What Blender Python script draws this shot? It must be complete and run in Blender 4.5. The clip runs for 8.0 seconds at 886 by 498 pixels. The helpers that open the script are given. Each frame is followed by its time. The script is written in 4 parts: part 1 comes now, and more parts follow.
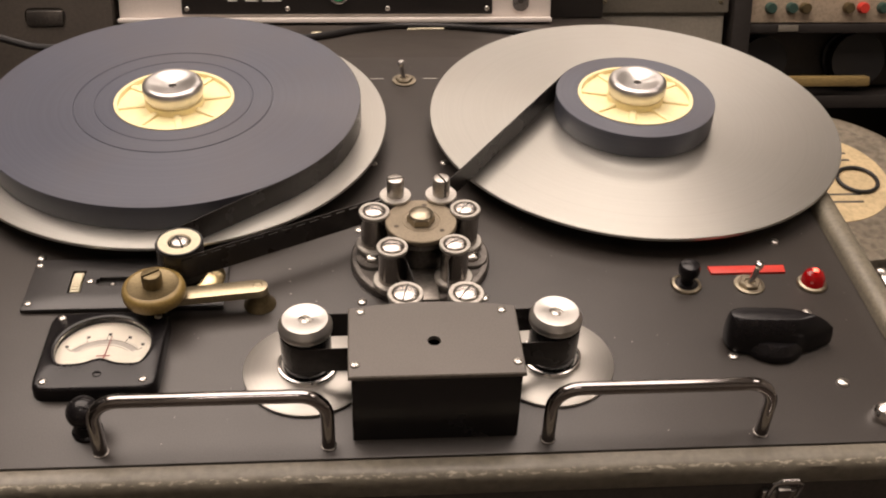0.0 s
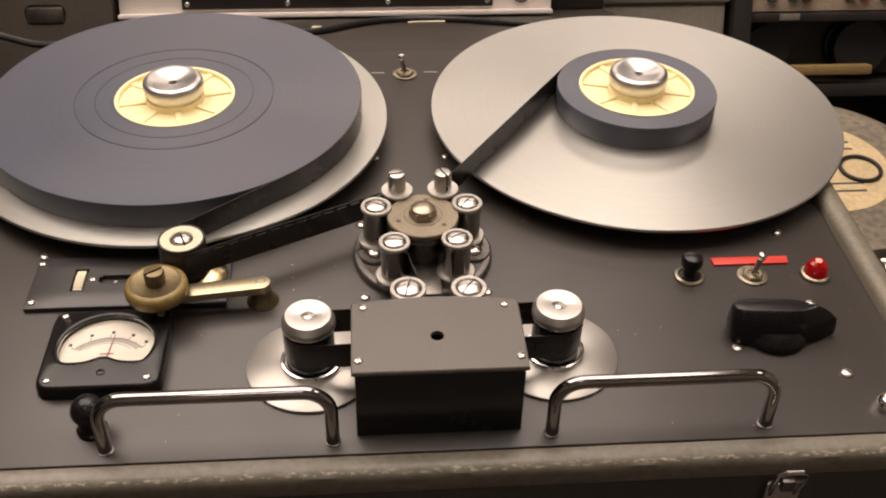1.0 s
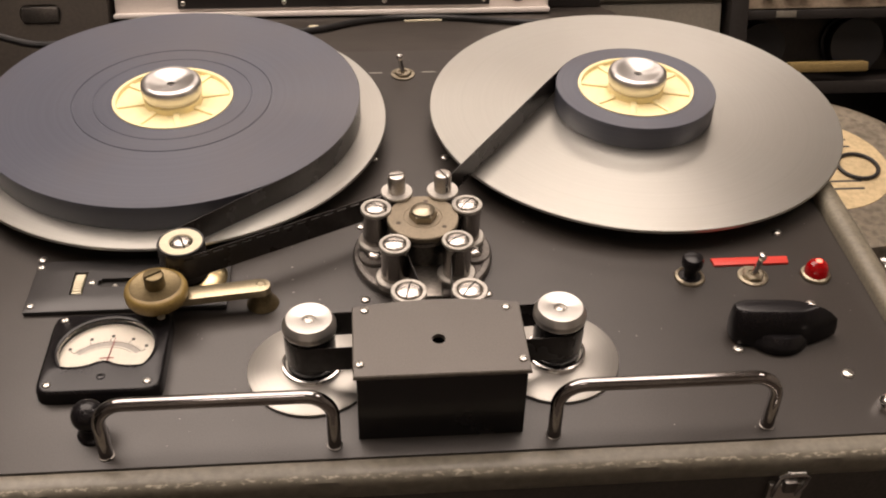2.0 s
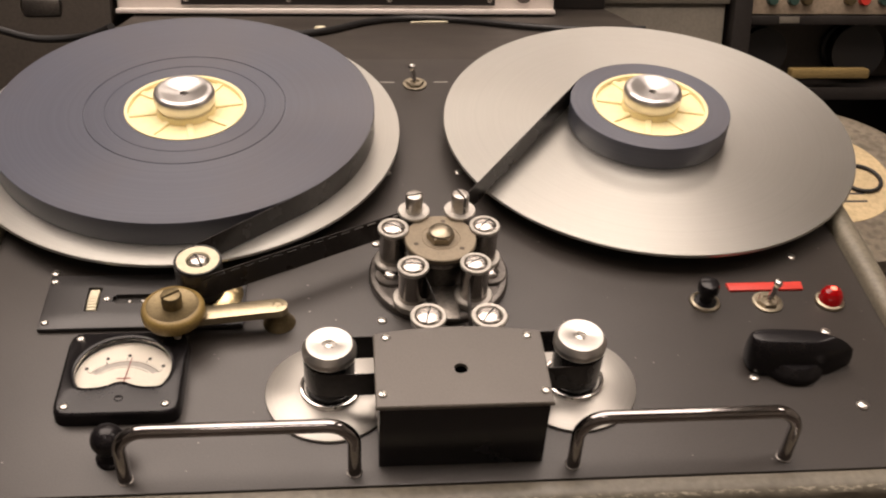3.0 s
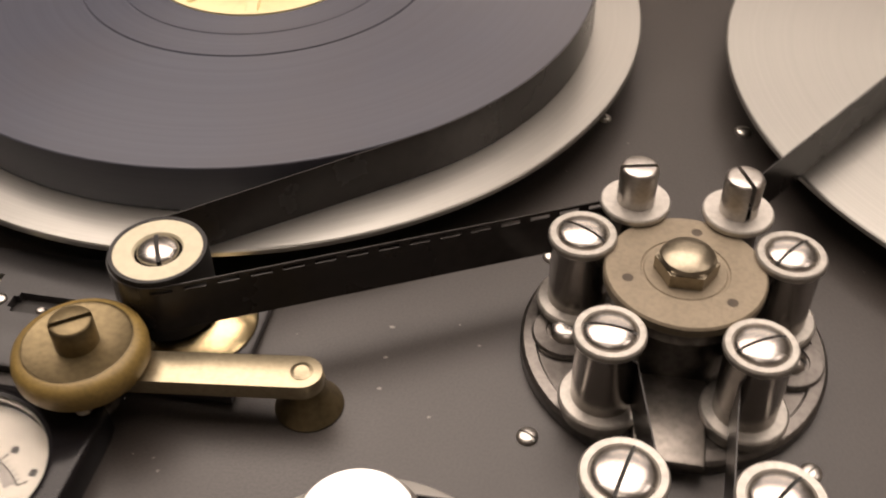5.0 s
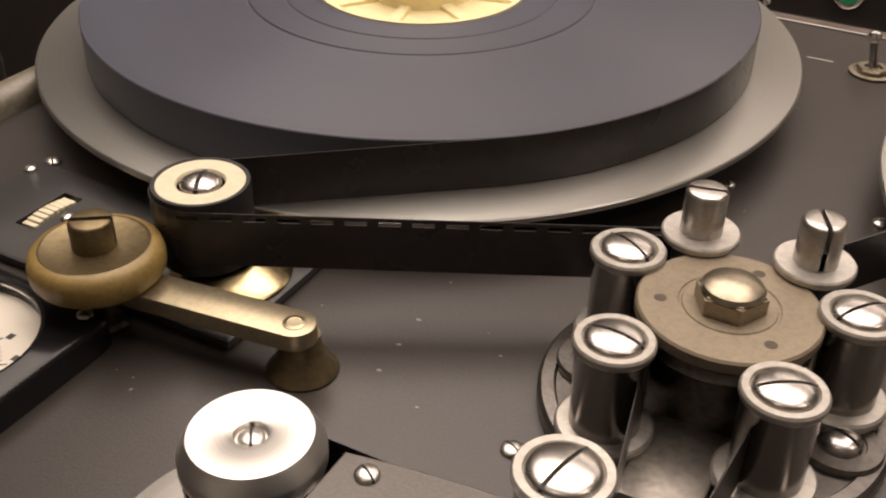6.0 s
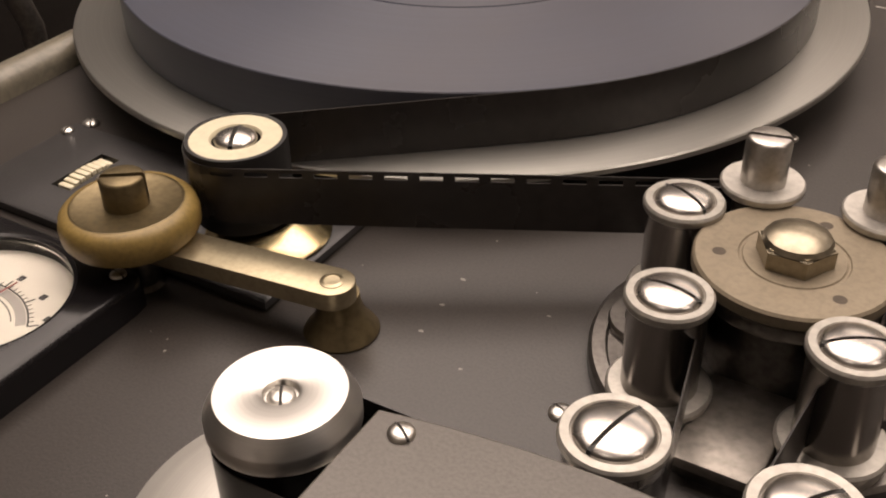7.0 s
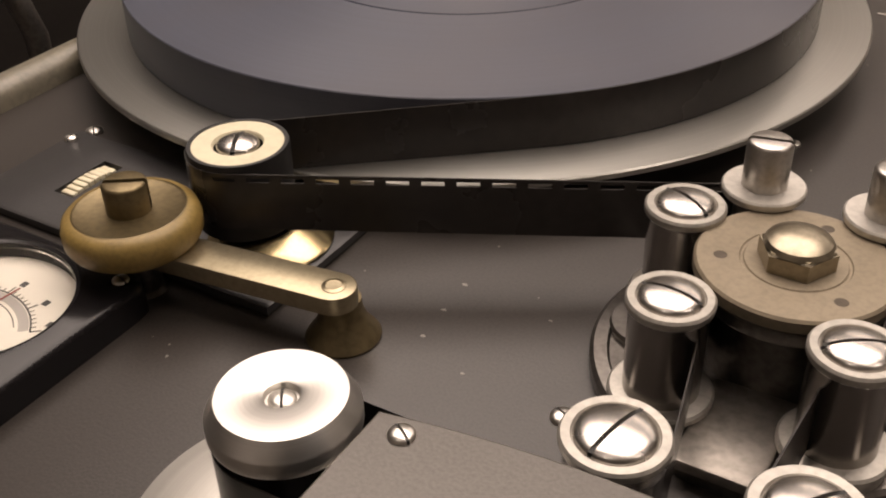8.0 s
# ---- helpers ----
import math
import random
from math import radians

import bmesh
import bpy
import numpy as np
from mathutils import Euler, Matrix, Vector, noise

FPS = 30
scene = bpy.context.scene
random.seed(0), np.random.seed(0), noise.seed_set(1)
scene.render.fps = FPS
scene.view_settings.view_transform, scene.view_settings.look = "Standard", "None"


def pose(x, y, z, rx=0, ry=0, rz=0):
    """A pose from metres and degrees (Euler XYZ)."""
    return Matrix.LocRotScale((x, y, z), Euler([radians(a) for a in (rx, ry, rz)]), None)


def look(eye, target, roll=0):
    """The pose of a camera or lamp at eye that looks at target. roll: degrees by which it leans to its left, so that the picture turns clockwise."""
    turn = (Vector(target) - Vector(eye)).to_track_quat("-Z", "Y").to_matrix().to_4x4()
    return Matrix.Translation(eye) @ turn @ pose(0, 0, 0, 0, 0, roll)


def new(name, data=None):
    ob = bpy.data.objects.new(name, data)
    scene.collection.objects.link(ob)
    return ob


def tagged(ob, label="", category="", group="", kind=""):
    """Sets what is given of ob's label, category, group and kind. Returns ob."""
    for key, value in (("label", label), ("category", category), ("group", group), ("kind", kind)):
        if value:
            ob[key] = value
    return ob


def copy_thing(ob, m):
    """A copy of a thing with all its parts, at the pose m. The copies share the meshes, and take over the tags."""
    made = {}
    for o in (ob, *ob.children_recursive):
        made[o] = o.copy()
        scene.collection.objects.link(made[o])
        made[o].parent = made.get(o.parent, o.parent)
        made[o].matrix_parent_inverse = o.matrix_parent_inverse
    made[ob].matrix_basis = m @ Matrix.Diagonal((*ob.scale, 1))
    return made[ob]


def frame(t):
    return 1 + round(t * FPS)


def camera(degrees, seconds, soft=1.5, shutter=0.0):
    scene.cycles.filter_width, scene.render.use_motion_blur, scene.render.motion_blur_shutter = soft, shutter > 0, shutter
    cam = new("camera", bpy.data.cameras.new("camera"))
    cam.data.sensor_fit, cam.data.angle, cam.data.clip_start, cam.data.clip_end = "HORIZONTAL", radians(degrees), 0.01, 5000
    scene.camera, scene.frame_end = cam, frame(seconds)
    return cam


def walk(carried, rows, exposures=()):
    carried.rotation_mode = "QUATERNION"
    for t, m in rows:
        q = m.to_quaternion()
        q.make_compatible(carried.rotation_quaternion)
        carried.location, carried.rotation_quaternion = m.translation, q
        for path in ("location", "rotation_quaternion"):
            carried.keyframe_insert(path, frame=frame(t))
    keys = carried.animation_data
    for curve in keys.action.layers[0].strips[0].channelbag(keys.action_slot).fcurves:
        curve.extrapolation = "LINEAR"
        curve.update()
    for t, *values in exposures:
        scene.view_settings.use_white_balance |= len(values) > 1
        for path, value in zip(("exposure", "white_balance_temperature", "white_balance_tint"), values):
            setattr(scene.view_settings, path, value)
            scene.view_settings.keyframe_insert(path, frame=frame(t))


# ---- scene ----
cam = camera(45.34, 8.0, soft=2.0, shutter=0.4)
PATH = [
    (0, (-0.02548, -0.43721, 0.35390), (-0.00431, -0.20193, 0.16899), 2.13),
    (0.5, (-0.02352, -0.43715, 0.35520), (-0.00365, -0.20259, 0.16923), 1.58),
    (1, (-0.02475, -0.43612, 0.35477), (-0.00465, -0.20222, 0.16799), 1.39),
    (2.5, (-0.03275, -0.42998, 0.36194), (-0.01013, -0.19848, 0.17248), 1.68),
    (3, (-0.04494, -0.41700, 0.37145), (-0.01840, -0.18801, 0.17947), 3.28),
    (3.5, (-0.05605, -0.37218, 0.35226), (-0.03481, -0.14177, 0.16132), 3.61),
    (4, (-0.05208, -0.29097, 0.29348), (-0.05007, -0.06062, 0.10130), 0.63),
    (4.4, (-0.04426, -0.22728, 0.24116), (-0.05472, -0.00302, 0.04216), 0.32),
    (4.5, (-0.04220, -0.21735, 0.23544), (-0.05563, 0.00266, 0.03194), 1.12),
    (4.7, (-0.03532, -0.19719, 0.22053), (-0.05649, 0.01504, 0.00956), 0.16),
    (5.8, (0.02961, -0.17398, 0.15193), (-0.08358, 0.04903, -0.01377), 1.54),
    (6, (0.03165, -0.17345, 0.15266), (-0.08601, 0.04634, -0.01421), 0.90),
    (6.5, (0.03159, -0.16703, 0.14454), (-0.09603, 0.04534, -0.02462), -1.06),
    (7, (0.03058, -0.16636, 0.14223), (-0.09903, 0.04259, -0.02964), -1.56),
    (7.5, (0.03168, -0.16613, 0.14147), (-0.09992, 0.04270, -0.02903), -1.87),
    (8, (0.03159, -0.16682, 0.14131), (-0.10001, 0.04297, -0.02800), -1.85),
]
SLOPE = radians(20.6)
ROOM = Matrix.Translation((0, 0, 0.85))
DECK = ROOM @ Matrix.Rotation(SLOPE, 4, "X")
walk(cam, [(t, DECK @ look(eye, target, roll)) for t, eye, target, roll in PATH],
     exposures=[(0, -0.06), (3.2, -0.03), (4.3, -0.31), (5.8, -0.17), (8, -0.17)])

# ---- light ----
world = bpy.data.worlds.new("room_air")
scene.world = world
world.use_nodes = True
world.node_tree.nodes["Background"].inputs["Color"].default_value = (1.0, 0.86, 0.72, 1)
world.node_tree.nodes["Background"].inputs["Strength"].default_value = 0.02


def area_lamp(name, m, sx, sy, watts, color):
    data = bpy.data.lights.new(name, "AREA")
    data.shape, data.size, data.size_y, data.energy, data.color = "RECTANGLE", sx, sy, watts, color
    ob = new(name, data)
    ob.matrix_world = m
    return ob


LAMP_COLOR = (1.0, 0.835, 0.74)
# ceiling panels: a large one over the machine, smaller ones to the north, east and south; x, y, width, depth, watts
PANELS = [(-0.3, -0.1, 2.0, 1.35, 28.0), (0.25, 1.3, 1.4, 0.3, 1.2), (1.4, -0.45, 0.5, 0.5, 4.0), (-0.2, -1.8, 0.6, 0.3, 3.5)]
PANEL_Z = 2.45
for px, py, pw, pd, watts in PANELS:
    area_lamp("ceiling_panel_lamp", pose(px, py, PANEL_Z - 0.04), pw, pd, watts, LAMP_COLOR)


# ---- materials ----
def nodes_of(name):
    mat = bpy.data.materials.new(name)
    mat.use_nodes = True
    tree = mat.node_tree
    return mat, tree, tree.nodes["Principled BSDF"]


def surface(name, color, rough, metal=0.0, grain=900.0, vary=0.12, stain=0.10, bump=0.05, stain_scale=18.0,
            coat=0.0, dark=None, specular=0.5, bump_dist=0.0004, stretch=None, rough_vary=0.08):
    """Base colour with fine grain and broad stains, uneven gloss and fine relief, all at object scale in metres."""
    mat, tree, bsdf = nodes_of(name)
    n, l = tree.nodes, tree.links
    co = n.new("ShaderNodeTexCoord")
    src = co.outputs["Object"]
    if stretch:
        mp = n.new("ShaderNodeMapping")
        mp.inputs["Scale"].default_value = stretch
        l.new(src, mp.inputs["Vector"])
        src = mp.outputs["Vector"]
    fine = n.new("ShaderNodeTexNoise")
    fine.inputs["Scale"].default_value, fine.inputs["Detail"].default_value = grain, 3
    broad = n.new("ShaderNodeTexNoise")
    broad.inputs["Scale"].default_value, broad.inputs["Detail"].default_value = stain_scale, 5
    l.new(src, fine.inputs["Vector"])
    l.new(co.outputs["Object"], broad.inputs["Vector"])
    a = n.new("ShaderNodeMix")
    a.data_type, a.blend_type = "RGBA", "MIX"
    low = dark or tuple(c * (1 - 2 * vary) for c in color)
    a.inputs["A"].default_value, a.inputs["B"].default_value = (*low, 1), (*color, 1)
    ramp = n.new("ShaderNodeMapRange")
    ramp.inputs["From Min"].default_value, ramp.inputs["From Max"].default_value = 0.3, 0.6
    l.new(fine.outputs["Fac"], ramp.inputs["Value"])
    l.new(ramp.outputs["Result"], a.inputs["Factor"])
    b = n.new("ShaderNodeMix")
    b.data_type, b.blend_type = "RGBA", "MIX"
    sr = n.new("ShaderNodeMapRange")
    sr.inputs["From Min"].default_value, sr.inputs["From Max"].default_value = 0.42, 0.7
    sr.inputs["To Max"].default_value = stain * 2
    l.new(broad.outputs["Fac"], sr.inputs["Value"])
    l.new(sr.outputs["Result"], b.inputs["Factor"])
    l.new(a.outputs["Result"], b.inputs["A"])
    b.inputs["B"].default_value = (*(c * 0.45 for c in color), 1)
    l.new(b.outputs["Result"], bsdf.inputs["Base Color"])
    rr = n.new("ShaderNodeMapRange")
    rr.inputs["To Min"].default_value, rr.inputs["To Max"].default_value = max(0.02, rough - rough_vary), min(1, rough + rough_vary)
    l.new(broad.outputs["Fac"], rr.inputs["Value"])
    l.new(rr.outputs["Result"], bsdf.inputs["Roughness"])
    bsdf.inputs["Metallic"].default_value = metal
    bsdf.inputs["Specular IOR Level"].default_value = specular
    bsdf.inputs["Coat Weight"].default_value = coat
    bsdf.inputs["Coat Roughness"].default_value = 0.12
    if bump:
        bp = n.new("ShaderNodeBump")
        bp.inputs["Strength"].default_value, bp.inputs["Distance"].default_value = bump, bump_dist
        l.new(fine.outputs["Fac"], bp.inputs["Height"])
        l.new(bp.outputs["Normal"], bsdf.inputs["Normal"])
    return mat


def ringed(name, color, rough, metal, rings, vary, bump, aniso=0.0, dark=(0.2, 0.2, 0.2), broad_vary=0.15):
    """A surface turned or wound about its own z axis: fine rings of uneven tone and height."""
    mat, tree, bsdf = nodes_of(name)
    n, l = tree.nodes, tree.links
    co = n.new("ShaderNodeTexCoord")
    sep = n.new("ShaderNodeSeparateXYZ")
    l.new(co.outputs["Object"], sep.inputs[0])
    flat = n.new("ShaderNodeCombineXYZ")
    l.new(sep.outputs["X"], flat.inputs["X"])
    l.new(sep.outputs["Y"], flat.inputs["Y"])
    rad = n.new("ShaderNodeVectorMath")
    rad.operation = "LENGTH"
    l.new(flat.outputs[0], rad.inputs[0])
    vec = n.new("ShaderNodeCombineXYZ")
    l.new(rad.outputs["Value"], vec.inputs["X"])
    l.new(sep.outputs["Z"], vec.inputs["Z"])
    fine = n.new("ShaderNodeTexNoise")
    fine.inputs["Scale"].default_value, fine.inputs["Detail"].default_value = rings, 4
    l.new(vec.outputs[0], fine.inputs["Vector"])
    broad = n.new("ShaderNodeTexNoise")
    broad.inputs["Scale"].default_value, broad.inputs["Detail"].default_value = 14, 4
    l.new(co.outputs["Object"], broad.inputs["Vector"])
    mr = n.new("ShaderNodeMapRange")
    mr.inputs["From Min"].default_value, mr.inputs["From Max"].default_value = 0.35, 0.65
    l.new(fine.outputs["Fac"], mr.inputs["Value"])
    mix = n.new("ShaderNodeMix")
    mix.data_type = "RGBA"
    mix.inputs["A"].default_value = (*(c * (1 - vary) for c in color), 1)
    mix.inputs["B"].default_value = (*color, 1)
    l.new(mr.outputs["Result"], mix.inputs["Factor"])
    mb = n.new("ShaderNodeMapRange")
    mb.inputs["From Min"].default_value, mb.inputs["From Max"].default_value = 0.45, 0.75
    mb.inputs["To Max"].default_value = broad_vary
    l.new(broad.outputs["Fac"], mb.inputs["Value"])
    mix2 = n.new("ShaderNodeMix")
    mix2.data_type = "RGBA"
    l.new(mb.outputs["Result"], mix2.inputs["Factor"])
    l.new(mix.outputs["Result"], mix2.inputs["A"])
    mix2.inputs["B"].default_value = (*dark, 1)
    l.new(mix2.outputs["Result"], bsdf.inputs["Base Color"])
    rr = n.new("ShaderNodeMapRange")
    rr.inputs["To Min"].default_value, rr.inputs["To Max"].default_value = rough - 0.06, rough + 0.06
    l.new(fine.outputs["Fac"], rr.inputs["Value"])
    l.new(rr.outputs["Result"], bsdf.inputs["Roughness"])
    bsdf.inputs["Metallic"].default_value = metal
    if aniso:
        tan = n.new("ShaderNodeTangent")
        tan.direction_type, tan.axis = "RADIAL", "Z"
        l.new(tan.outputs[0], bsdf.inputs["Tangent"])
        bsdf.inputs["Anisotropic"].default_value = aniso
        bsdf.inputs["Anisotropic Rotation"].default_value = 0.25
    bp = n.new("ShaderNodeBump")
    bp.inputs["Strength"].default_value, bp.inputs["Distance"].default_value = bump, 0.0003
    l.new(fine.outputs["Fac"], bp.inputs["Height"])
    l.new(bp.outputs["Normal"], bsdf.inputs["Normal"])
    return mat


DECK_PAINT = surface("deck_paint", (0.044, 0.0375, 0.033), 0.40, grain=1500, vary=0.18, stain=0.22, rough_vary=0.14, bump=0.10, coat=0.0, stain_scale=9, specular=0.55)
SLOT_PAINT = surface("slot_plate_paint", (0.040, 0.038, 0.038), 0.36, grain=1400, bump=0.08)
BLACK = surface("black_enamel", (0.011, 0.010, 0.011), 0.26, grain=800, bump=0.04, stain=0.2)
BAKELITE = surface("black_bakelite", (0.010, 0.009, 0.010), 0.24, grain=500, bump=0.04, specular=0.32)
COVER = surface("cover_grey", (0.115, 0.105, 0.095), 0.42, metal=0.35, grain=1600, vary=0.10, bump=0.10, stain=0.06)
# paler grey for the lid's edges than for its top
LID_EDGE = surface("pale_lid_edge", (0.21, 0.19, 0.165), 0.42, metal=0.5, grain=700, vary=0.12, stain=0.2, bump=0.05)
BARREL = surface("polished_barrel", (0.40, 0.375, 0.35), 0.22, metal=1.0, grain=700, vary=0.06, stain=0.15, bump=0.02)
OLD_CHROME = surface("old_chrome", (0.38, 0.355, 0.345), 0.11, metal=1.0, grain=500, vary=0.08, stain=0.25, bump=0.02, stain_scale=40)
SATIN = surface("satin_screw", (0.58, 0.55, 0.515), 0.27, metal=1.0, grain=900, vary=0.05, stain=0.12, bump=0.02)
CHROME = surface("chrome", (0.76, 0.74, 0.72), 0.16, metal=1.0, grain=600, vary=0.03, stain=0.06, bump=0.01, rough_vary=0.04)
STEEL = surface("dull_steel", (0.56, 0.53, 0.49), 0.34, metal=1.0, grain=900, vary=0.08, stain=0.15, bump=0.04)
WORN_GATE = surface("worn_gate", (0.30, 0.275, 0.245), 0.42, metal=0.8, grain=500, vary=0.15, stain=0.3, bump=0.08, stain_scale=60)
DARK_STEEL = surface("oiled_dark_steel", (0.20, 0.185, 0.17), 0.33, metal=0.9, grain=700, vary=0.15, stain=0.25, bump=0.06)
ZINC = surface("bright_zinc", (0.70, 0.67, 0.62), 0.32, metal=1.0, grain=1200, vary=0.06, stain=0.10, bump=0.03)
BRASS = surface("tarnished_brass", (0.205, 0.160, 0.085), 0.40, metal=0.75, grain=700, vary=0.14, stain=0.30, bump=0.05)
BRASS_BAR = surface("nickelled_brass", (0.43, 0.37, 0.25), 0.34, metal=0.9, grain=900, vary=0.08, stain=0.15, bump=0.03)
NICKEL = surface("worn_nickel", (0.36, 0.315, 0.235), 0.33, metal=0.95, grain=900, vary=0.1, stain=0.2, bump=0.03)
BRASS_GILT = surface("gilt_brass", (0.62, 0.50, 0.28), 0.25, metal=1.0, grain=900, vary=0.08, stain=0.15, bump=0.03)
FIBRE = surface("brown_fibre", (0.27, 0.185, 0.055), 0.46, grain=900, vary=0.12, stain=0.25, bump=0.06, stain_scale=70)
SPROCKET_TAN = surface("sprocket_bronze", (0.27, 0.225, 0.16), 0.50, metal=0.4, grain=900, vary=0.08, stain=0.14, bump=0.05, stain_scale=60)
FLANGE = surface("worn_flange_steel", (0.50, 0.475, 0.43), 0.42, metal=0.7, grain=700, vary=0.10, stain=0.2, bump=0.05, stain_scale=70)
CREAM = surface("cream_plastic", (0.95, 0.83, 0.48), 0.42, grain=300, vary=0.04, stain=0.12, bump=0.03, stain_scale=30)
IVORY_STEEL = surface("pale_washer", (0.62, 0.59, 0.54), 0.38, metal=0.6, grain=700, vary=0.08, stain=0.15)
IVORY = surface("ivory_ring", (0.72, 0.66, 0.48), 0.45, grain=500, vary=0.05, stain=0.1, bump=0.03)
RAIL_PAINT = surface("rail_paint", (0.205, 0.185, 0.140), 0.36, grain=500, vary=0.14, stain=0.18, bump=0.20, stain_scale=25)
CASE_PAINT = surface("case_paint", (0.050, 0.043, 0.036), 0.45, grain=600, vary=0.18, stain=0.2, bump=0.2)
HOLE_BROWN = surface("hole_brown", (0.075, 0.055, 0.035), 0.6, grain=900)
# near-black that puts the shade inside slots and holes into the colour
RECESS_SHADE = surface("recess_shade", (0.015, 0.013, 0.011), 0.6, grain=900)
RUBBER = surface("black_rubber", (0.012, 0.011, 0.011), 0.5, grain=900, bump=0.08)
RED_PAINT = surface("red_paint", (0.62, 0.045, 0.03), 0.45, grain=700, vary=0.05, stain=0.08)
DIAL = surface("dial_paper", (0.78, 0.73, 0.62), 0.6, grain=300, vary=0.03, stain=0.07)
SCALE_GREY = surface("scale_grey", (0.42, 0.39, 0.35), 0.6, grain=300, vary=0.05)
INK = surface("printed_ink", (0.06, 0.055, 0.05), 0.6, grain=300)
FADED_INK = surface("faded_white_ink", (0.30, 0.28, 0.25), 0.6, grain=300, vary=0.2)
WHITE_INK = surface("white_ink", (0.62, 0.60, 0.56), 0.6, grain=300)
RED_INK = surface("red_ink", (0.30, 0.07, 0.06), 0.6, grain=300)
AMP_PAINT = surface("pale_enamel", (0.74, 0.68, 0.63), 0.4, grain=500, vary=0.03, stain=0.06, bump=0.05)
AMP_BLACK = surface("amplifier_black", (0.020, 0.017, 0.016), 0.33, grain=600, bump=0.05)
CAB_PAINT = surface("cabinet_paint", (0.085, 0.072, 0.060), 0.5, grain=300, vary=0.1, stain=0.12, bump=0.08)
CAB_LIGHT = surface("olive_cabinet_paint", (0.20, 0.18, 0.145), 0.5, grain=300, vary=0.08, stain=0.12, bump=0.08)
SHELF_DARK = surface("dark_shelf", (0.022, 0.018, 0.016), 0.5, grain=300, stain=0.2)
BEIGE_PANEL = surface("beige_panel", (0.52, 0.42, 0.31), 0.45, grain=300, stain=0.1)
TEAL = surface("teal_knob", (0.035, 0.075, 0.06), 0.4)
TAN_WOOD = surface("yellowed_wood", (0.27, 0.19, 0.07), 0.5, grain=200, stretch=(1, 8, 8), vary=0.15)
CAN_METAL = surface("hammered_can", (0.30, 0.26, 0.20), 0.42, metal=0.5, grain=160, vary=0.25, stain=0.3, bump=0.5, bump_dist=0.001)
PAPER = surface("yellowed_paper", (0.60, 0.47, 0.27), 0.7, grain=250, stain=0.14, stain_scale=40)
PLASTER = surface("wall_plaster", (0.42, 0.39, 0.35), 0.85, grain=60, vary=0.05, stain=0.06, stain_scale=2, bump=0.1, bump_dist=0.002)
LINO = surface("floor_linoleum", (0.11, 0.09, 0.075), 0.5, grain=120, vary=0.15, stain=0.2, stain_scale=4)
CEILING = surface("ceiling_white", (0.75, 0.72, 0.68), 0.9, grain=60, vary=0.03, stain=0.04, stain_scale=2)
DESK_TOP = surface("desk_top_brown", (0.048, 0.040, 0.033), 0.45, grain=500, vary=0.15, stain=0.2)
PLATE = ringed("turned_aluminium", (0.50, 0.493, 0.458), 0.36, 1.0, 2600, 0.10, 0.08, aniso=0.55, dark=(0.42, 0.39, 0.35), broad_vary=0.3)
TURNED = ringed("turned_disc", (0.40, 0.385, 0.355), 0.38, 1.0, 3000, 0.08, 0.08, aniso=0.8, dark=(0.33, 0.31, 0.28), broad_vary=0.2)
CAP_SATIN = ringed("turned_chrome", (0.66, 0.64, 0.62), 0.34, 1.0, 2600, 0.06, 0.05, aniso=0.5, dark=(0.55, 0.53, 0.5), broad_vary=0.1)
CAP_ALU = ringed("turned_cap", (0.62, 0.60, 0.565), 0.34, 1.0, 3200, 0.06, 0.06, aniso=0.6, dark=(0.6, 0.57, 0.52), broad_vary=0.1)
PACK = ringed("wound_film", (0.088, 0.094, 0.121), 0.36, 0.0, 700, 0.14, 0.05, aniso=0.7, dark=(0.092, 0.084, 0.090), broad_vary=0.5)
FILM = surface("magnetic_film", (0.032, 0.028, 0.026), 0.27, grain=300, vary=0.1, stain=0.15, bump=0.02, stain_scale=30)


def glow(name, color, strength, rough=0.15):
    mat, tree, bsdf = nodes_of(name)
    bsdf.inputs["Base Color"].default_value = (*color, 1)
    bsdf.inputs["Roughness"].default_value = rough
    bsdf.inputs["Emission Color"].default_value = (*color, 1)
    bsdf.inputs["Emission Strength"].default_value = strength
    return mat


RED_LENS = glow("red_lens", (0.20, 0.001, 0.002), 0.45, 0.06)
RED_CORE = glow("red_filament", (1.0, 0.16, 0.10), 2.5)
GREEN_LENS = glow("green_lens", (0.01, 0.17, 0.06), 0.35)
TUBE_LIGHT = glow("lamp_diffuser", (1.0, 0.835, 0.725), 3.0, 0.6)

GLASS, _tree, _bsdf = nodes_of("meter_glass")
_bsdf.inputs["Transmission Weight"].default_value = 1.0
_bsdf.inputs["Roughness"].default_value = 0.03
_bsdf.inputs["IOR"].default_value = 1.14


# ---- mesh helpers; lengths in millimetres ----
def thing(name, m, label, category, group=""):
    ob = new(name)
    ob.empty_display_size = 0.02
    ob.matrix_world = m
    return tagged(ob, label, category, group)


def on_deck(x, y, z=0.0, rz=0.0):
    return DECK @ pose(x / 1000, y / 1000, z / 1000, 0, 0, rz)


def in_room(x, y, z=0.0, rz=0.0):
    return ROOM @ pose(x / 1000, y / 1000, z / 1000, 0, 0, rz)


def mesh_of(name, bm, mats, sharp=35):
    bmesh.ops.scale(bm, vec=(0.001,) * 3, verts=bm.verts)
    bmesh.ops.recalc_face_normals(bm, faces=bm.faces)
    me = bpy.data.meshes.new(name)
    bm.to_mesh(me)
    bm.free()
    for mat in mats if isinstance(mats, (list, tuple)) else [mats]:
        me.materials.append(mat)
    for p in me.polygons:
        p.use_smooth = True
    me.set_sharp_from_angle(angle=radians(sharp))
    return me


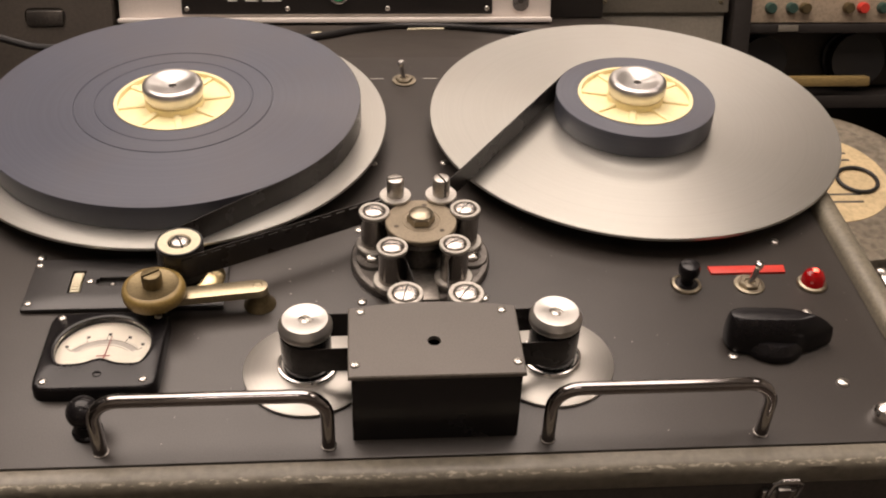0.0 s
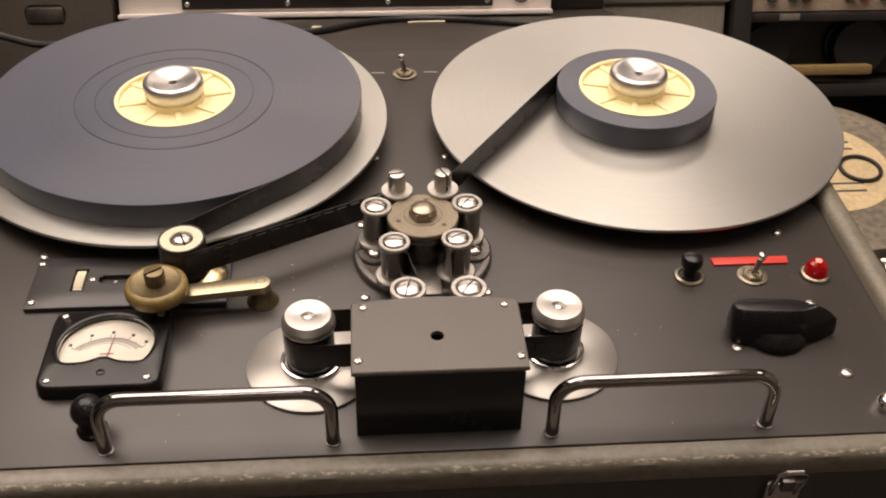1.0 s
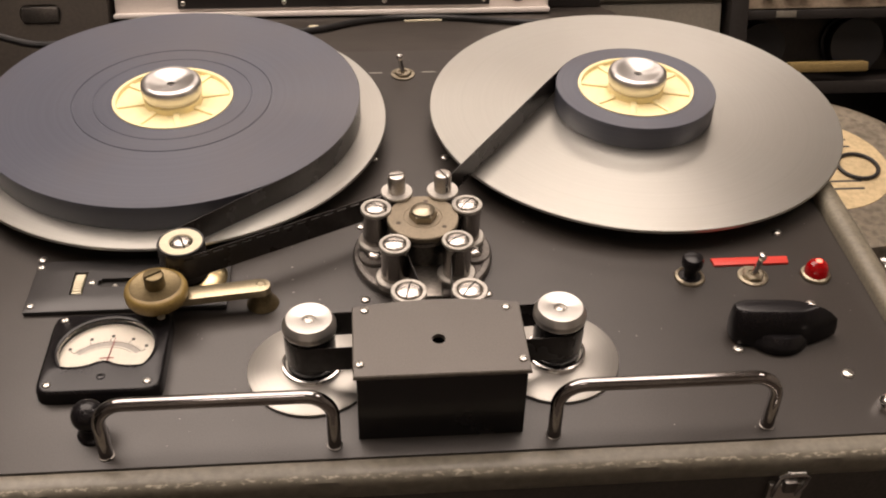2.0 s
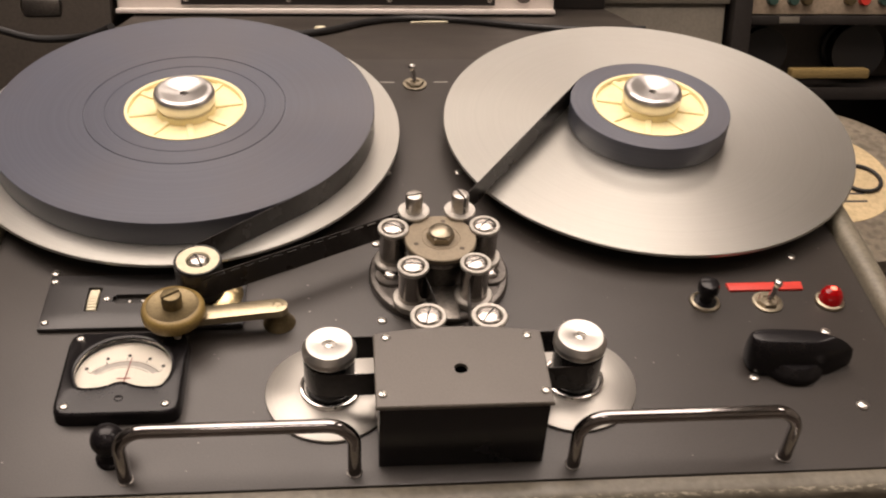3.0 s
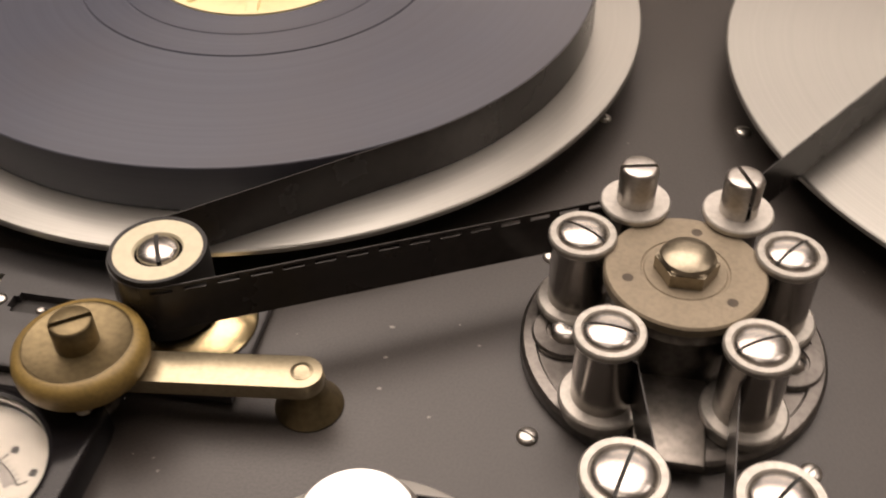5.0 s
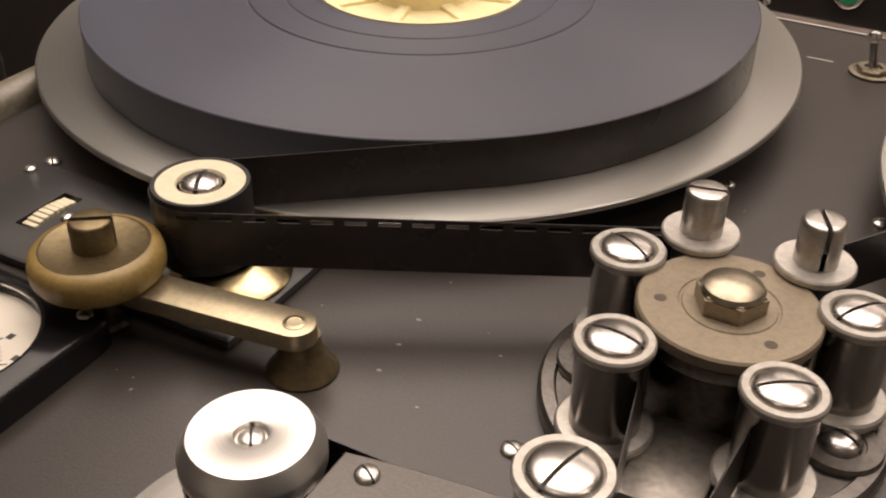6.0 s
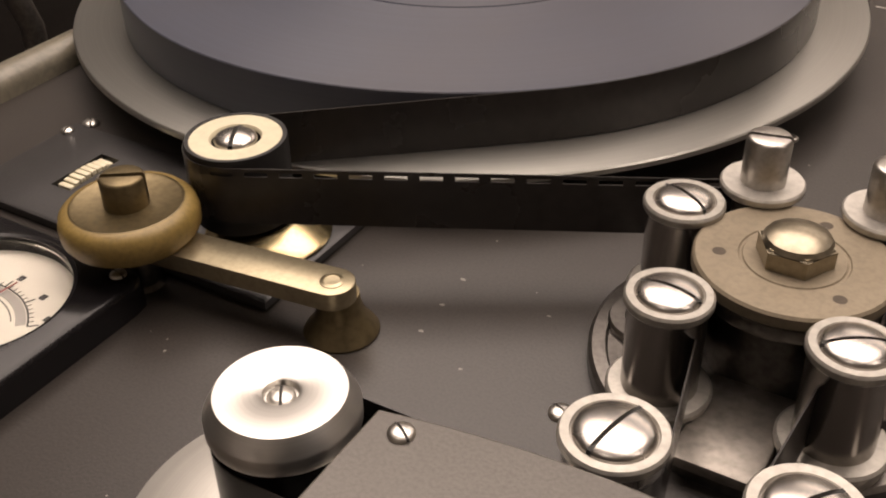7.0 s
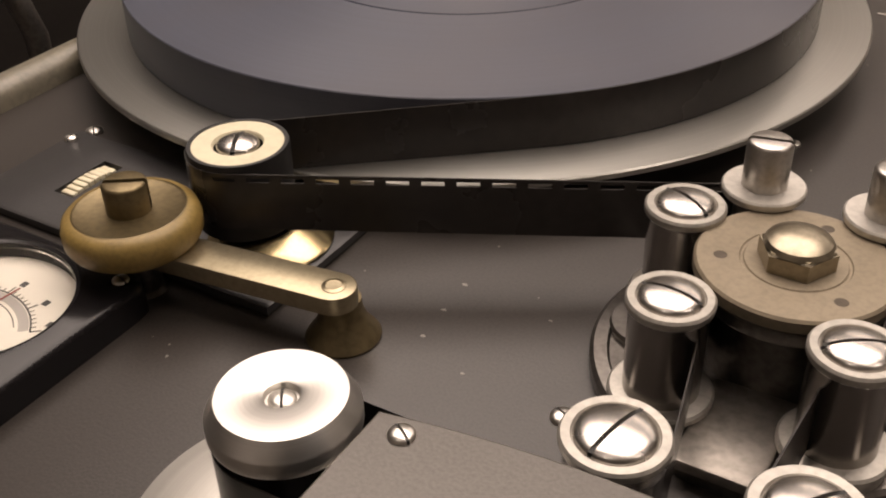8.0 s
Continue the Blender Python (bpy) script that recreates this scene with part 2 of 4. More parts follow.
def part(name, bm, mats, parent, label="", at=None, sharp=35):
    ob = new(name, mesh_of(name, bm, mats, sharp))
    ob.parent = parent
    if at is not None:
        ob.matrix_basis = at
    return tagged(ob, label)


def solid(name, bm, mats, m, label, category="", group="", kind="", sharp=35):
    ob = new(name, mesh_of(name, bm, mats, sharp))
    ob.matrix_world = m
    return tagged(ob, label, category, group, kind)


def mm(x, y, z=0.0, rz=0.0):
    return pose(x / 1000, y / 1000, z / 1000, 0, 0, rz)


def add_lathe(bm, profile, n=48, cx=0.0, cy=0.0, slot=0):
    """Turns (radius, height) pairs about z. Ends on the axis close to a point; other ends stay open unless they meet."""
    rings = []
    for r, z in profile:
        if r < 1e-6:
            rings.append([bm.verts.new((cx, cy, z))])
        else:
            rings.append([bm.verts.new((cx + r * math.cos(2 * math.pi * i / n), cy + r * math.sin(2 * math.pi * i / n), z)) for i in range(n)])
    for a, b in zip(rings, rings[1:]):
        for i in range(n):
            j = (i + 1) % n
            if len(a) == 1 and len(b) == 1:
                continue
            quad = [a[0], b[i], b[j]] if len(a) == 1 else [a[i], b[0], a[j]] if len(b) == 1 else [a[i], b[i], b[j], a[j]]
            bm.faces.new(quad).material_index = slot
    return bm


def lathe(profile, n=48):
    return add_lathe(bmesh.new(), profile, n)


def add_box(bm, x0, y0, z0, x1, y1, z1, bevel=0.0, segments=2, slot=0):
    made = bmesh.ops.create_cube(bm, size=1.0)["verts"]
    for v in made:
        v.co = ((x0 + x1) / 2 + v.co.x * (x1 - x0), (y0 + y1) / 2 + v.co.y * (y1 - y0), (z0 + z1) / 2 + v.co.z * (z1 - z0))
    edges = list({e for v in made for e in v.link_edges})
    faces = list({f for v in made for f in v.link_faces})
    for f in faces:
        f.material_index = slot
    if bevel:
        out = bmesh.ops.bevel(bm, geom=edges, offset=bevel, segments=segments, affect="EDGES", profile=0.5)
        for f in out["faces"]:
            f.material_index = slot
    return bm


def box(x0, y0, z0, x1, y1, z1, bevel=0.0, segments=2):
    return add_box(bmesh.new(), x0, y0, z0, x1, y1, z1, bevel, segments)


def add_prism(bm, outline, z0, z1, bevel=0.0, segments=2):
    """A straight prism over an outline of (x, y), with rounded upper edges."""
    low = [bm.verts.new((x, y, z0)) for x, y in outline]
    face = bm.faces.new(low)
    out = bmesh.ops.extrude_face_region(bm, geom=[face])
    top = [v for v in out["geom"] if isinstance(v, bmesh.types.BMVert)]
    for v in top:
        v.co.z = z1
    if bevel:
        mine = set(top)
        edges = [e for e in bm.edges if e.verts[0] in mine and e.verts[1] in mine]
        bmesh.ops.bevel(bm, geom=edges, offset=bevel, segments=segments, affect="EDGES", profile=0.5)
    return bm


def prism(outline, z0, z1, bevel=0.0, segments=2):
    return add_prism(bmesh.new(), outline, z0, z1, bevel, segments)


def rounded(w, d, r, n=6, cx=0.0, cy=0.0):
    """A rounded rectangle as an outline."""
    pts = []
    for qx, qy, a0 in ((1, 1, 0), (-1, 1, 90), (-1, -1, 180), (1, -1, 270)):
        for i in range(n + 1):
            a = radians(a0 + 90 * i / n)
            pts.append((cx + qx * (w / 2 - r) + r * math.cos(a), cy + qy * (d / 2 - r) + r * math.sin(a)))
    return pts


def circle(r, n=32, cx=0.0, cy=0.0):
    return [(cx + r * math.cos(2 * math.pi * i / n), cy + r * math.sin(2 * math.pi * i / n)) for i in range(n)]


def add_tube(bm, pts, r, n=12, caps=True):
    """A round rod along points."""
    pts = [Vector(p) for p in pts]
    rings, side = [], None
    for i, p in enumerate(pts):
        d = (pts[min(i + 1, len(pts) - 1)] - pts[max(i - 1, 0)]).normalized()
        side = (d.cross(Vector((0, 0, 1))) if abs(d.z) < 0.9 else d.cross(Vector((0, 1, 0)))) if side is None else side - side.dot(d) * d
        side.normalize()
        up = d.cross(side)
        rings.append([bm.verts.new(p + r * (math.cos(2 * math.pi * k / n) * side + math.sin(2 * math.pi * k / n) * up)) for k in range(n)])
    for a, b in zip(rings, rings[1:]):
        for k in range(n):
            bm.faces.new((a[k], a[(k + 1) % n], b[(k + 1) % n], b[k]))
    if caps:
        bm.faces.new(rings[0])
        bm.faces.new(rings[-1])
    return bm


def slotted(r, height, cyl=0.0, slot=0.0, turn=0.0, edge=None):
    """A domed or flat slotted screw head: two halves with a real slot, its floor coloured dark for shade. Origin at its
    underside.
    """
    slot = slot or r * 0.11
    bm = bmesh.new()
    steps = 7
    prof = [(r, 0.0)]
    if edge is None:
        prof += [(r * math.cos(math.pi / 2 * i / steps), cyl + height * math.sin(math.pi / 2 * i / steps)) for i in range(steps)]
    else:
        prof += [(r, cyl + height - edge), (r - edge * 0.4, cyl + height - edge * 0.3), (r - edge, cyl + height)]
    prof += [(0.0, cyl + height)]
    add_lathe(bm, prof, 32)
    for sx in (slot, -slot):
        bmesh.ops.bisect_plane(bm, geom=bm.verts[:] + bm.edges[:] + bm.faces[:], plane_co=(sx, 0, 0), plane_no=(1, 0, 0), dist=1e-5)
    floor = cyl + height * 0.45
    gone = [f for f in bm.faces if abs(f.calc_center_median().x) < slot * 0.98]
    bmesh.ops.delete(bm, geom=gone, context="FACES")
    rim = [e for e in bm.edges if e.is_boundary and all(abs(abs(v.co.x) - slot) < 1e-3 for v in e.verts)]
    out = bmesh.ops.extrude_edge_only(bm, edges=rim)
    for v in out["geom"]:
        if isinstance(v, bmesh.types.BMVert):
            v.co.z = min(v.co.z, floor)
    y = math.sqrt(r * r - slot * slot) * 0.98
    # slot floor gets the second material, a dark colour for the slot's shade
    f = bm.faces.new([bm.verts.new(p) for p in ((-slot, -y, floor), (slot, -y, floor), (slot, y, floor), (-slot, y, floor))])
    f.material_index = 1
    bmesh.ops.rotate(bm, matrix=Matrix.Rotation(radians(turn), 3, "Z"), verts=bm.verts)
    return bm


def arc_pts(cx, cy, r, a0, a1, n):
    return [(cx + r * math.cos(radians(a0 + (a1 - a0) * i / n)), cy + r * math.sin(radians(a0 + (a1 - a0) * i / n))) for i in range(n + 1)]


# ---- room shell ----
def room_wall(name, x0, y0, x1, y1):
    solid(name, box(x0, y0, -850, x1, y1, 1700), PLASTER, ROOM, "plain off-white plastered room wall", "wall", kind="structure")


solid("floor", box(-2200, -2600, -900, 2200, 1900, -850), LINO, ROOM, "dark brown linoleum floor", "floor", kind="structure")
solid("ceiling", box(-2200, -2600, 1700, 2200, 1900, 1760), CEILING, ROOM, "plain white painted ceiling", "ceiling", kind="structure")
room_wall("wall_north", -2200, 1800, 2200, 1900)
room_wall("wall_south", -2200, -2600, 2200, -2500)
room_wall("wall_west", -2200, -2500, -2100, 1800)
room_wall("wall_east", 2100, -2500, 2200, 1800)
for px, py, pw, pd, watts in PANELS:
    w, d = pw * 500, pd * 500
    light = thing("ceiling_light", pose(px, py, PANEL_Z), "white ceiling light with a glowing diffuser", "ceiling light", "ceiling lights")
    part("housing", box(-w - 40, -d - 40, 0, w + 40, d + 40, 100, 4), AMP_PAINT, light)
    part("diffuser", box(-w, -d, -20, w, d, -1, 3), TUBE_LIGHT, light, "warm glowing diffuser")

# ---- the desk that carries the machine ----
desk = thing("console_desk", ROOM, "dark brown metal console desk with a flat rear top", "desk")
part("rear_top", box(-242, 222, 56, 222, 1150, 76, 2), DESK_TOP, desk, "dull dark brown top")

def side_panel(x0, x1):
    """A desk side whose upper edge follows the underside of the sloping case, then the flat rear top."""
    bm = prism([(-60, -850), (1150, -850), (1150, 55), (268, 55), (266, -52), (-60, -180)], x0, x1)
    for v in bm.verts:
        v.co = (v.co.z, v.co.x, v.co.y)
    return bm


part("side_panel", side_panel(-242, -226), CASE_PAINT, desk)
part("side_panel", side_panel(226, 242), CASE_PAINT, desk)
part("front_panel", box(-225.8, -58, -850, 225.8, -40, -185, 2), CASE_PAINT, desk)
part("back_panel", box(-225.8, 1120, -850, 225.8, 1148, 55, 2), CASE_PAINT, desk)

# ---- recorder case and deck ----
case = thing("film_recorder", DECK, "magnetic film recorder with a dark grey-brown painted sloping deck", "tape recorder")
part("deck_panel", box(-230.4, -131.6, -4, 230.4, 232, 0, 0.6), DECK_PAINT, case, "scuffed dark grey-brown painted deck")
part("front_panel", box(-243, -141, -150, 243, -137, -14, 0.5), CASE_PAINT, case, "dark brown painted front")
part("case_side", box(-243, -136, -150, -237, 230, -6, 0.5), CASE_PAINT, case)
part("case_side", box(237, -136, -150, 243, 230, -6, 0.5), CASE_PAINT, case)
part("case_back", box(-237, 228, -150, 237, 232, -5, 0.5), CASE_PAINT, case)
part("case_bottom", box(-237, -136, -154, 237, 228, -150, 0.5), CASE_PAINT, case)


def worn_rail():
    bm = bmesh.new()
    prof = [(-132, -9), (-132, -1.2), (-132.6, -0.3), (-134, 0.1), (-138.5, 0.0), (-140.8, -0.7), (-142.6, -2.4), (-143.2, -5), (-143.2, -10), (-142, -13.5), (-138, -14.5), (-134, -13)]
    n = 120
    rows = []
    for i in range(n + 1):
        x = -244 + 488 * i / n
        rows.append([bm.verts.new((x, y + 0.12 * noise.noise((x * 0.05, k, 0)), z + 0.12 * noise.noise((x * 0.06, k, 5)))) for k, (y, z) in enumerate(prof)])
    m = len(prof)
    for a, b in zip(rows, rows[1:]):
        for k in range(m):
            bm.faces.new((a[k], a[(k + 1) % m], b[(k + 1) % m], b[k]))
    bm.faces.new(rows[0])
    bm.faces.new(rows[-1])
    return bm


# paint with bare metal showing through along the worn upper edge
RAIL_WORN, _t, _b = nodes_of("worn_rail_paint")
_n, _l = _t.nodes, _t.links
_co = _n.new("ShaderNodeTexCoord")
_sep = _n.new("ShaderNodeSeparateXYZ")
_l.new(_co.outputs["Object"], _sep.inputs[0])
_edge = _n.new("ShaderNodeMath")
_edge.operation = "ADD"
_edge.inputs[1].default_value = 0.1412
_l.new(_sep.outputs["Y"], _edge.inputs[0])
_abs = _n.new("ShaderNodeMath")
_abs.operation = "ABSOLUTE"
_l.new(_edge.outputs[0], _abs.inputs[0])
_near = _n.new("ShaderNodeMapRange")
_near.inputs["From Min"].default_value, _near.inputs["From Max"].default_value = 0.0004, 0.0028
_near.inputs["To Min"].default_value, _near.inputs["To Max"].default_value = 0.30, 0.0
_l.new(_abs.outputs[0], _near.inputs["Value"])
_chip = _n.new("ShaderNodeTexNoise")
_chip.inputs["Scale"].default_value, _chip.inputs["Detail"].default_value, _chip.inputs["Roughness"].default_value = 420, 5, 0.6
_mp = _n.new("ShaderNodeMapping")
_mp.inputs["Scale"].default_value = (0.7, 1.6, 1.6)
_l.new(_co.outputs["Object"], _mp.inputs["Vector"])
_l.new(_mp.outputs["Vector"], _chip.inputs["Vector"])
_sum = _n.new("ShaderNodeMath")
_sum.operation = "ADD"
_l.new(_near.outputs["Result"], _sum.inputs[0])
_l.new(_chip.outputs["Fac"], _sum.inputs[1])
_bare = _n.new("ShaderNodeMapRange")
_bare.inputs["From Min"].default_value, _bare.inputs["From Max"].default_value = 0.80, 0.95
_l.new(_sum.outputs[0], _bare.inputs["Value"])
_mix = _n.new("ShaderNodeMix")
_mix.data_type = "RGBA"
_l.new(_bare.outputs["Result"], _mix.inputs["Factor"])
_tone = _n.new("ShaderNodeTexNoise")
_tone.inputs["Scale"].default_value, _tone.inputs["Detail"].default_value = 240, 4
_l.new(_co.outputs["Object"], _tone.inputs["Vector"])
_ramp = _n.new("ShaderNodeValToRGB")
_ramp.color_ramp.elements[0].position, _ramp.color_ramp.elements[1].position = 0.35, 0.65
_ramp.color_ramp.elements[0].color = (0.135, 0.122, 0.094, 1)
_ramp.color_ramp.elements[1].color = (0.180, 0.164, 0.128, 1)
_l.new(_tone.outputs["Fac"], _ramp.inputs["Fac"])
_l.new(_ramp.outputs["Color"], _mix.inputs["A"])
_mix.inputs["B"].default_value = (0.48, 0.44, 0.35, 1)
_l.new(_mix.outputs["Result"], _b.inputs["Base Color"])
_b.inputs["Roughness"].default_value = 0.38
_bp = _n.new("ShaderNodeBump")
_bp.inputs["Strength"].default_value, _bp.inputs["Distance"].default_value = 0.3, 0.0005
_l.new(_chip.outputs["Fac"], _bp.inputs["Height"])
_l.new(_bp.outputs["Normal"], _b.inputs["Normal"])
part("front_rail", worn_rail(), RAIL_WORN, case, "olive-grey front rail with chipped paint along its edge")


def side_rail(sign):
    bm = bmesh.new()
    prof = [(230.5, -8), (230.5, 3.0), (231.5, 5.4), (233.6, 6.8), (236.8, 7.3), (240.2, 6.8), (242.8, 5.0), (243.8, 2.4), (243.8, -8)]
    ends = [[bm.verts.new((sign * x, y, z)) for x, z in prof] for y in (-131, 198)]
    m = len(prof)
    for k in range(m):
        bm.faces.new((ends[0][k], ends[0][(k + 1) % m], ends[1][(k + 1) % m], ends[1][k]))
    bm.faces.new(ends[0])
    bm.faces.new(ends[1])
    return bm


part("side_rail", side_rail(1), RAIL_PAINT, case, "olive-grey rounded side rail")
part("side_rail", side_rail(-1), RAIL_PAINT, case, "olive-grey rounded side rail")

# front catch
catch = thing("case_latch", on_deck(155.5, -143.4, -9), "chromed draw latch hook on the dark case front", "latch")
bm = bmesh.new()
add_tube(bm, [(-5.5, 0, -16), (-6.5, -3, -6), (-6, -4.5, 2), (-3.5, -5.5, 4.5), (3.5, -5.5, 4.5), (6, -4.5, 2), (6.5, -3, -6), (5.5, 0, -16)], 1.3, 10)
part("loop", bm, CHROME, catch)
part("plate", box(-8, -1, -40, 8, 1.6, -8, 0.4), STEEL, catch)
part("hook", box(-3, -4.5, -10, 3, -1, -3, 0.8), DARK_STEEL, catch)

# ---- deck screws ----
proto = thing("deck_screw", on_deck(-20.9, 96.8), "small bright slotted screw in the deck", "screw", "deck screws")
part("head", slotted(2.0, 0.9, 0.3, turn=30), [ZINC, RECESS_SHADE], proto)
for x, y, a in ((21.3, 96.9, 75), (-30, 31, 10), (199, 13.7, 20), (197.2, -45.4, 60), (-28.8, -29.6, 35), (33.5, -28.5, 110), (150.3, -75.6, 80), (-196.4, 10.9, 15)):
    copy_thing(proto, on_deck(x, y, 0, a)).scale = (1.25,) * 3
copy_thing(proto, on_deck(197.5, -95.1, 0, 15)).scale = (1.5,) * 3
dome = thing("chrome_dome", on_deck(209.5, -116.5), "small chromed dome stud on the deck", "stud")
part("cap", lathe([(6.5, 0), (6.5, 1), (5.9, 3.2), (4.4, 5.2), (2.2, 6.4), (0, 6.7)], 32), CHROME, dome)


# ---- reels ----
def reel_plate(name, x, y, label):
    ob = thing(name, on_deck(x, y), label, "reel plate", "reel plates")
    part("disc", lathe([(0, 10.9), (126.4, 10.9), (127, 11.3), (127, 12.6), (126.6, 13.0), (30, 13.0), (0, 13.0)], 160), PLATE, ob, "circularly brushed aluminium disc")
    part("spindle", lathe([(26, 0), (26, 8), (20, 9.0), (20, 10.85)], 48), DARK_STEEL, ob)
    return ob


TOP = 27.5


def film_pack(x, y, r, r_in, turn, label, steps):
    """A roll of film on edge; steps: (radius, rise) of windings that stand a little proud or sunk."""
    prof = [(r_in, 13.1), (r - 0.2, 13.1), (r, 13.4), (r, TOP - 0.3), (r - 0.25, TOP)]
    for rr, rise in sorted(steps, reverse=True):
        prof += [(rr + 0.5, TOP), (rr + 0.2, TOP + rise), (rr - 0.2, TOP + rise), (rr - 0.5, TOP)]
    prof += [(r_in + 0.3, TOP), (r_in, TOP - 0.3), (r_in, 13.1)]
    ob = thing("film_roll", on_deck(x, y, 0, turn), label, "film roll", "film rolls")
    part("winding", lathe(prof, 144), PACK, ob, "dark grey wound film edge")
    core = part("core", lathe([(35.4, 13.1), (35.4, TOP + 0.4), (33.6, TOP + 0.4), (33.2, TOP), (33.0, TOP - 2.2), (16, TOP - 2.4), (16, 13.1), (35.4, 13.1)], 96), CREAM, ob, "cream plastic core with radial ribs")
    for k in range(8):
        part("rib", box(15, -2.1, TOP - 5.0, 33.6, 2.1, TOP - 0.9, 0.8), CREAM, core, at=mm(0, 0, 0, 45 * k))
    part("boss", lathe([(17.5, TOP - 5.0), (17.0, TOP + 1.2), (16.0, TOP + 2.0), (9, TOP + 2.0), (9, TOP - 5.0)], 48), CREAM, core)
    return ob


def reel_cap(x, y):
    ob = thing("reel_cap", on_deck(x, y, -2.6), "satin chrome reel clamping knob with a dished top", "knob", "reel knobs")
    part("knob", lathe([(13.2, 31.8), (13.2, 33), (16.6, 33.3), (17.5, 34.2), (17.8, 36.0), (17.8, 39.4), (17.3, 41.0), (16.2, 41.9), (14.8, 42.2), (13.2, 42.0), (10.5, 41.2), (7.5, 40.3), (4.6, 39.7), (2.4, 39.4), (2.2, 37.6), (0, 37.5)], 96), CAP_SATIN, ob)
    part("knurled_ring", lathe([(15.2, 32.0), (16.4, 32.2), (16.4, 33.4)], 72), STEEL, ob)
    # dark disc at the bottom of the bore, coloured for the shade in it
    part("centre_screw", lathe([(1.5, 37.4), (1.5, 37.9), (0, 37.9)], 20), RECESS_SHADE, ob)
    return ob


PLX, PRX, PY = -139.7, 141.4, 128.5
reel_plate("supply_reel_plate", PLX, PY, "brushed aluminium reel plate under a nearly full roll")
reel_plate("take_up_reel_plate", PRX, PY, "brushed aluminium reel plate under a small roll")
film_pack(PLX, PY, 111.3, 35.5, 12, "large roll of dark grey magnetic film wound on edge", [(58.5, -0.5), (46.5, -0.35)])
film_pack(PRX, PY + 0.5, 49.0, 35.5, 30, "small roll of dark grey magnetic film wound on edge", [])
reel_cap(PLX, PY)
reel_cap(PRX, PY)


# ---- film path ----
def film_path(rollers, end):
    """Points of a film that runs round rollers (x, y, r, way, z); way +1 anticlockwise. Tangent runs and arcs."""
    pts, arrive = [], None
    chain = list(rollers) + [(end[0], end[1], 0.0, 1, end[2])]
    for a, b in zip(chain, chain[1:]):
        dx, dy = b[0] - a[0], b[1] - a[1]
        far = math.hypot(dx, dy)
        phi = math.atan2(dy, dx) + math.asin((a[3] * a[2] - b[3] * b[2]) / far)
        nx, ny = math.sin(phi), -math.cos(phi)
        leave = math.atan2(a[3] * ny, a[3] * nx)
        if arrive is not None:
            sweep = (leave - arrive) * a[3] % (2 * math.pi) * a[3]
            steps = max(2, int(abs(sweep) / 0.12))
            pts += [(a[0] + a[2] * math.cos(arrive + sweep * i / steps), a[1] + a[2] * math.sin(arrive + sweep * i / steps), a[4]) for i in range(steps)]
        else:
            pts += [(a[0] + a[2] * math.cos(leave - a[3] * 1.6 * (1 - i / 24)), a[1] + a[2] * math.sin(leave - a[3] * 1.6 * (1 - i / 24)), a[4]) for i in range(24)]
        p = (a[0] + a[2] * math.cos(leave), a[1] + a[2] * math.sin(leave))
        q = (b[0] + b[3] * b[2] * nx, b[1] + b[3] * b[2] * ny)
        runs = max(2, int(math.hypot(q[0] - p[0], q[1] - p[1]) / 6))
        pts += [(p[0] + (q[0] - p[0]) * i / runs, p[1] + (q[1] - p[1]) * i / runs, a[4] + (b[4] - a[4]) * i / runs) for i in range(runs)]
        arrive = math.atan2(b[3] * ny, b[3] * nx)
        last = (*q, b[4])
    return pts + [last]


def add_strip(bm, pts, bands, thick=0.16):
    """A thin upright strip along points, solid in the height bands given above its lower edge."""
    rails = []
    for i, p in enumerate(pts):
        a, b = Vector(pts[max(i - 1, 0)]), Vector(pts[min(i + 1, len(pts) - 1)])
        d = (b - a).to_2d().normalized()
        side = Vector((-d.y, d.x, 0)) * thick
        rails.append((Vector(p) - side, Vector(p) + side))
    for z0, z1 in bands:
        rows = [[bm.verts.new(v + Vector((0, 0, z))) for v, z in ((l, z0), (r, z0), (r, z1), (l, z1))] for l, r in rails]
        for a, b in zip(rows, rows[1:]):
            for k in range(4):
                bm.faces.new((a[k], a[(k + 1) % 4], b[(k + 1) % 4], b[k]))
        bm.faces.new(rows[0])
        bm.faces.new(rows[-1])


FZ = 12.4
FS = 8.5
SPX, SPY = 2.1, 2.6
LEFT = [(PLX, PY, 111.4, -1, 13.3), (-119.2, -11.9, 11.9, 1, FZ), (-10.5, 23.5, 5.6, -1, 11.8), (SPX, SPY, 14.0, 1, FS), (-8.2, -56.6, 7.9, -1, 10.0), (-54.4, -77.4, 11.8, 1, 10.6)]
RIGHT = [(PRX, PY + 0.5, 49.1, 1, 13.3), (13.8, 23.7, 5.6, 1, 11.8), (SPX, SPY, 14.0, -1, FS), (20.6, -57.2, 7.9, 1, 10.0), (60.4, -76.0, 11.8, -1, 10.6)]
H = 14.0


def perforated(bm, pts):
    """The same strip with a row of holes near its upper edge, 7.62 apart."""
    add_strip(bm, pts, [(0, H - 2.0), (H - 0.9, H)])
    run = [0.0]
    for a, b in zip(pts, pts[1:]):
        run.append(run[-1] + (Vector(b) - Vector(a)).length)

    def spot(s):
        s = min(max(s, 0), run[-1] - 1e-6)
        k = max(i for i in range(len(run) - 1) if run[i] <= s)
        return Vector(pts[k]).lerp(Vector(pts[k + 1]), (s - run[k]) / (run[k + 1] - run[k]))
    s = 0.0
    while s < run[-1]:
        add_strip(bm, [tuple(spot(s)), tuple(spot(s + 1.2)), tuple(spot(min(s + 2.6, run[-1])))], [(H - 2.0, H - 0.9)])
        s += 7.62


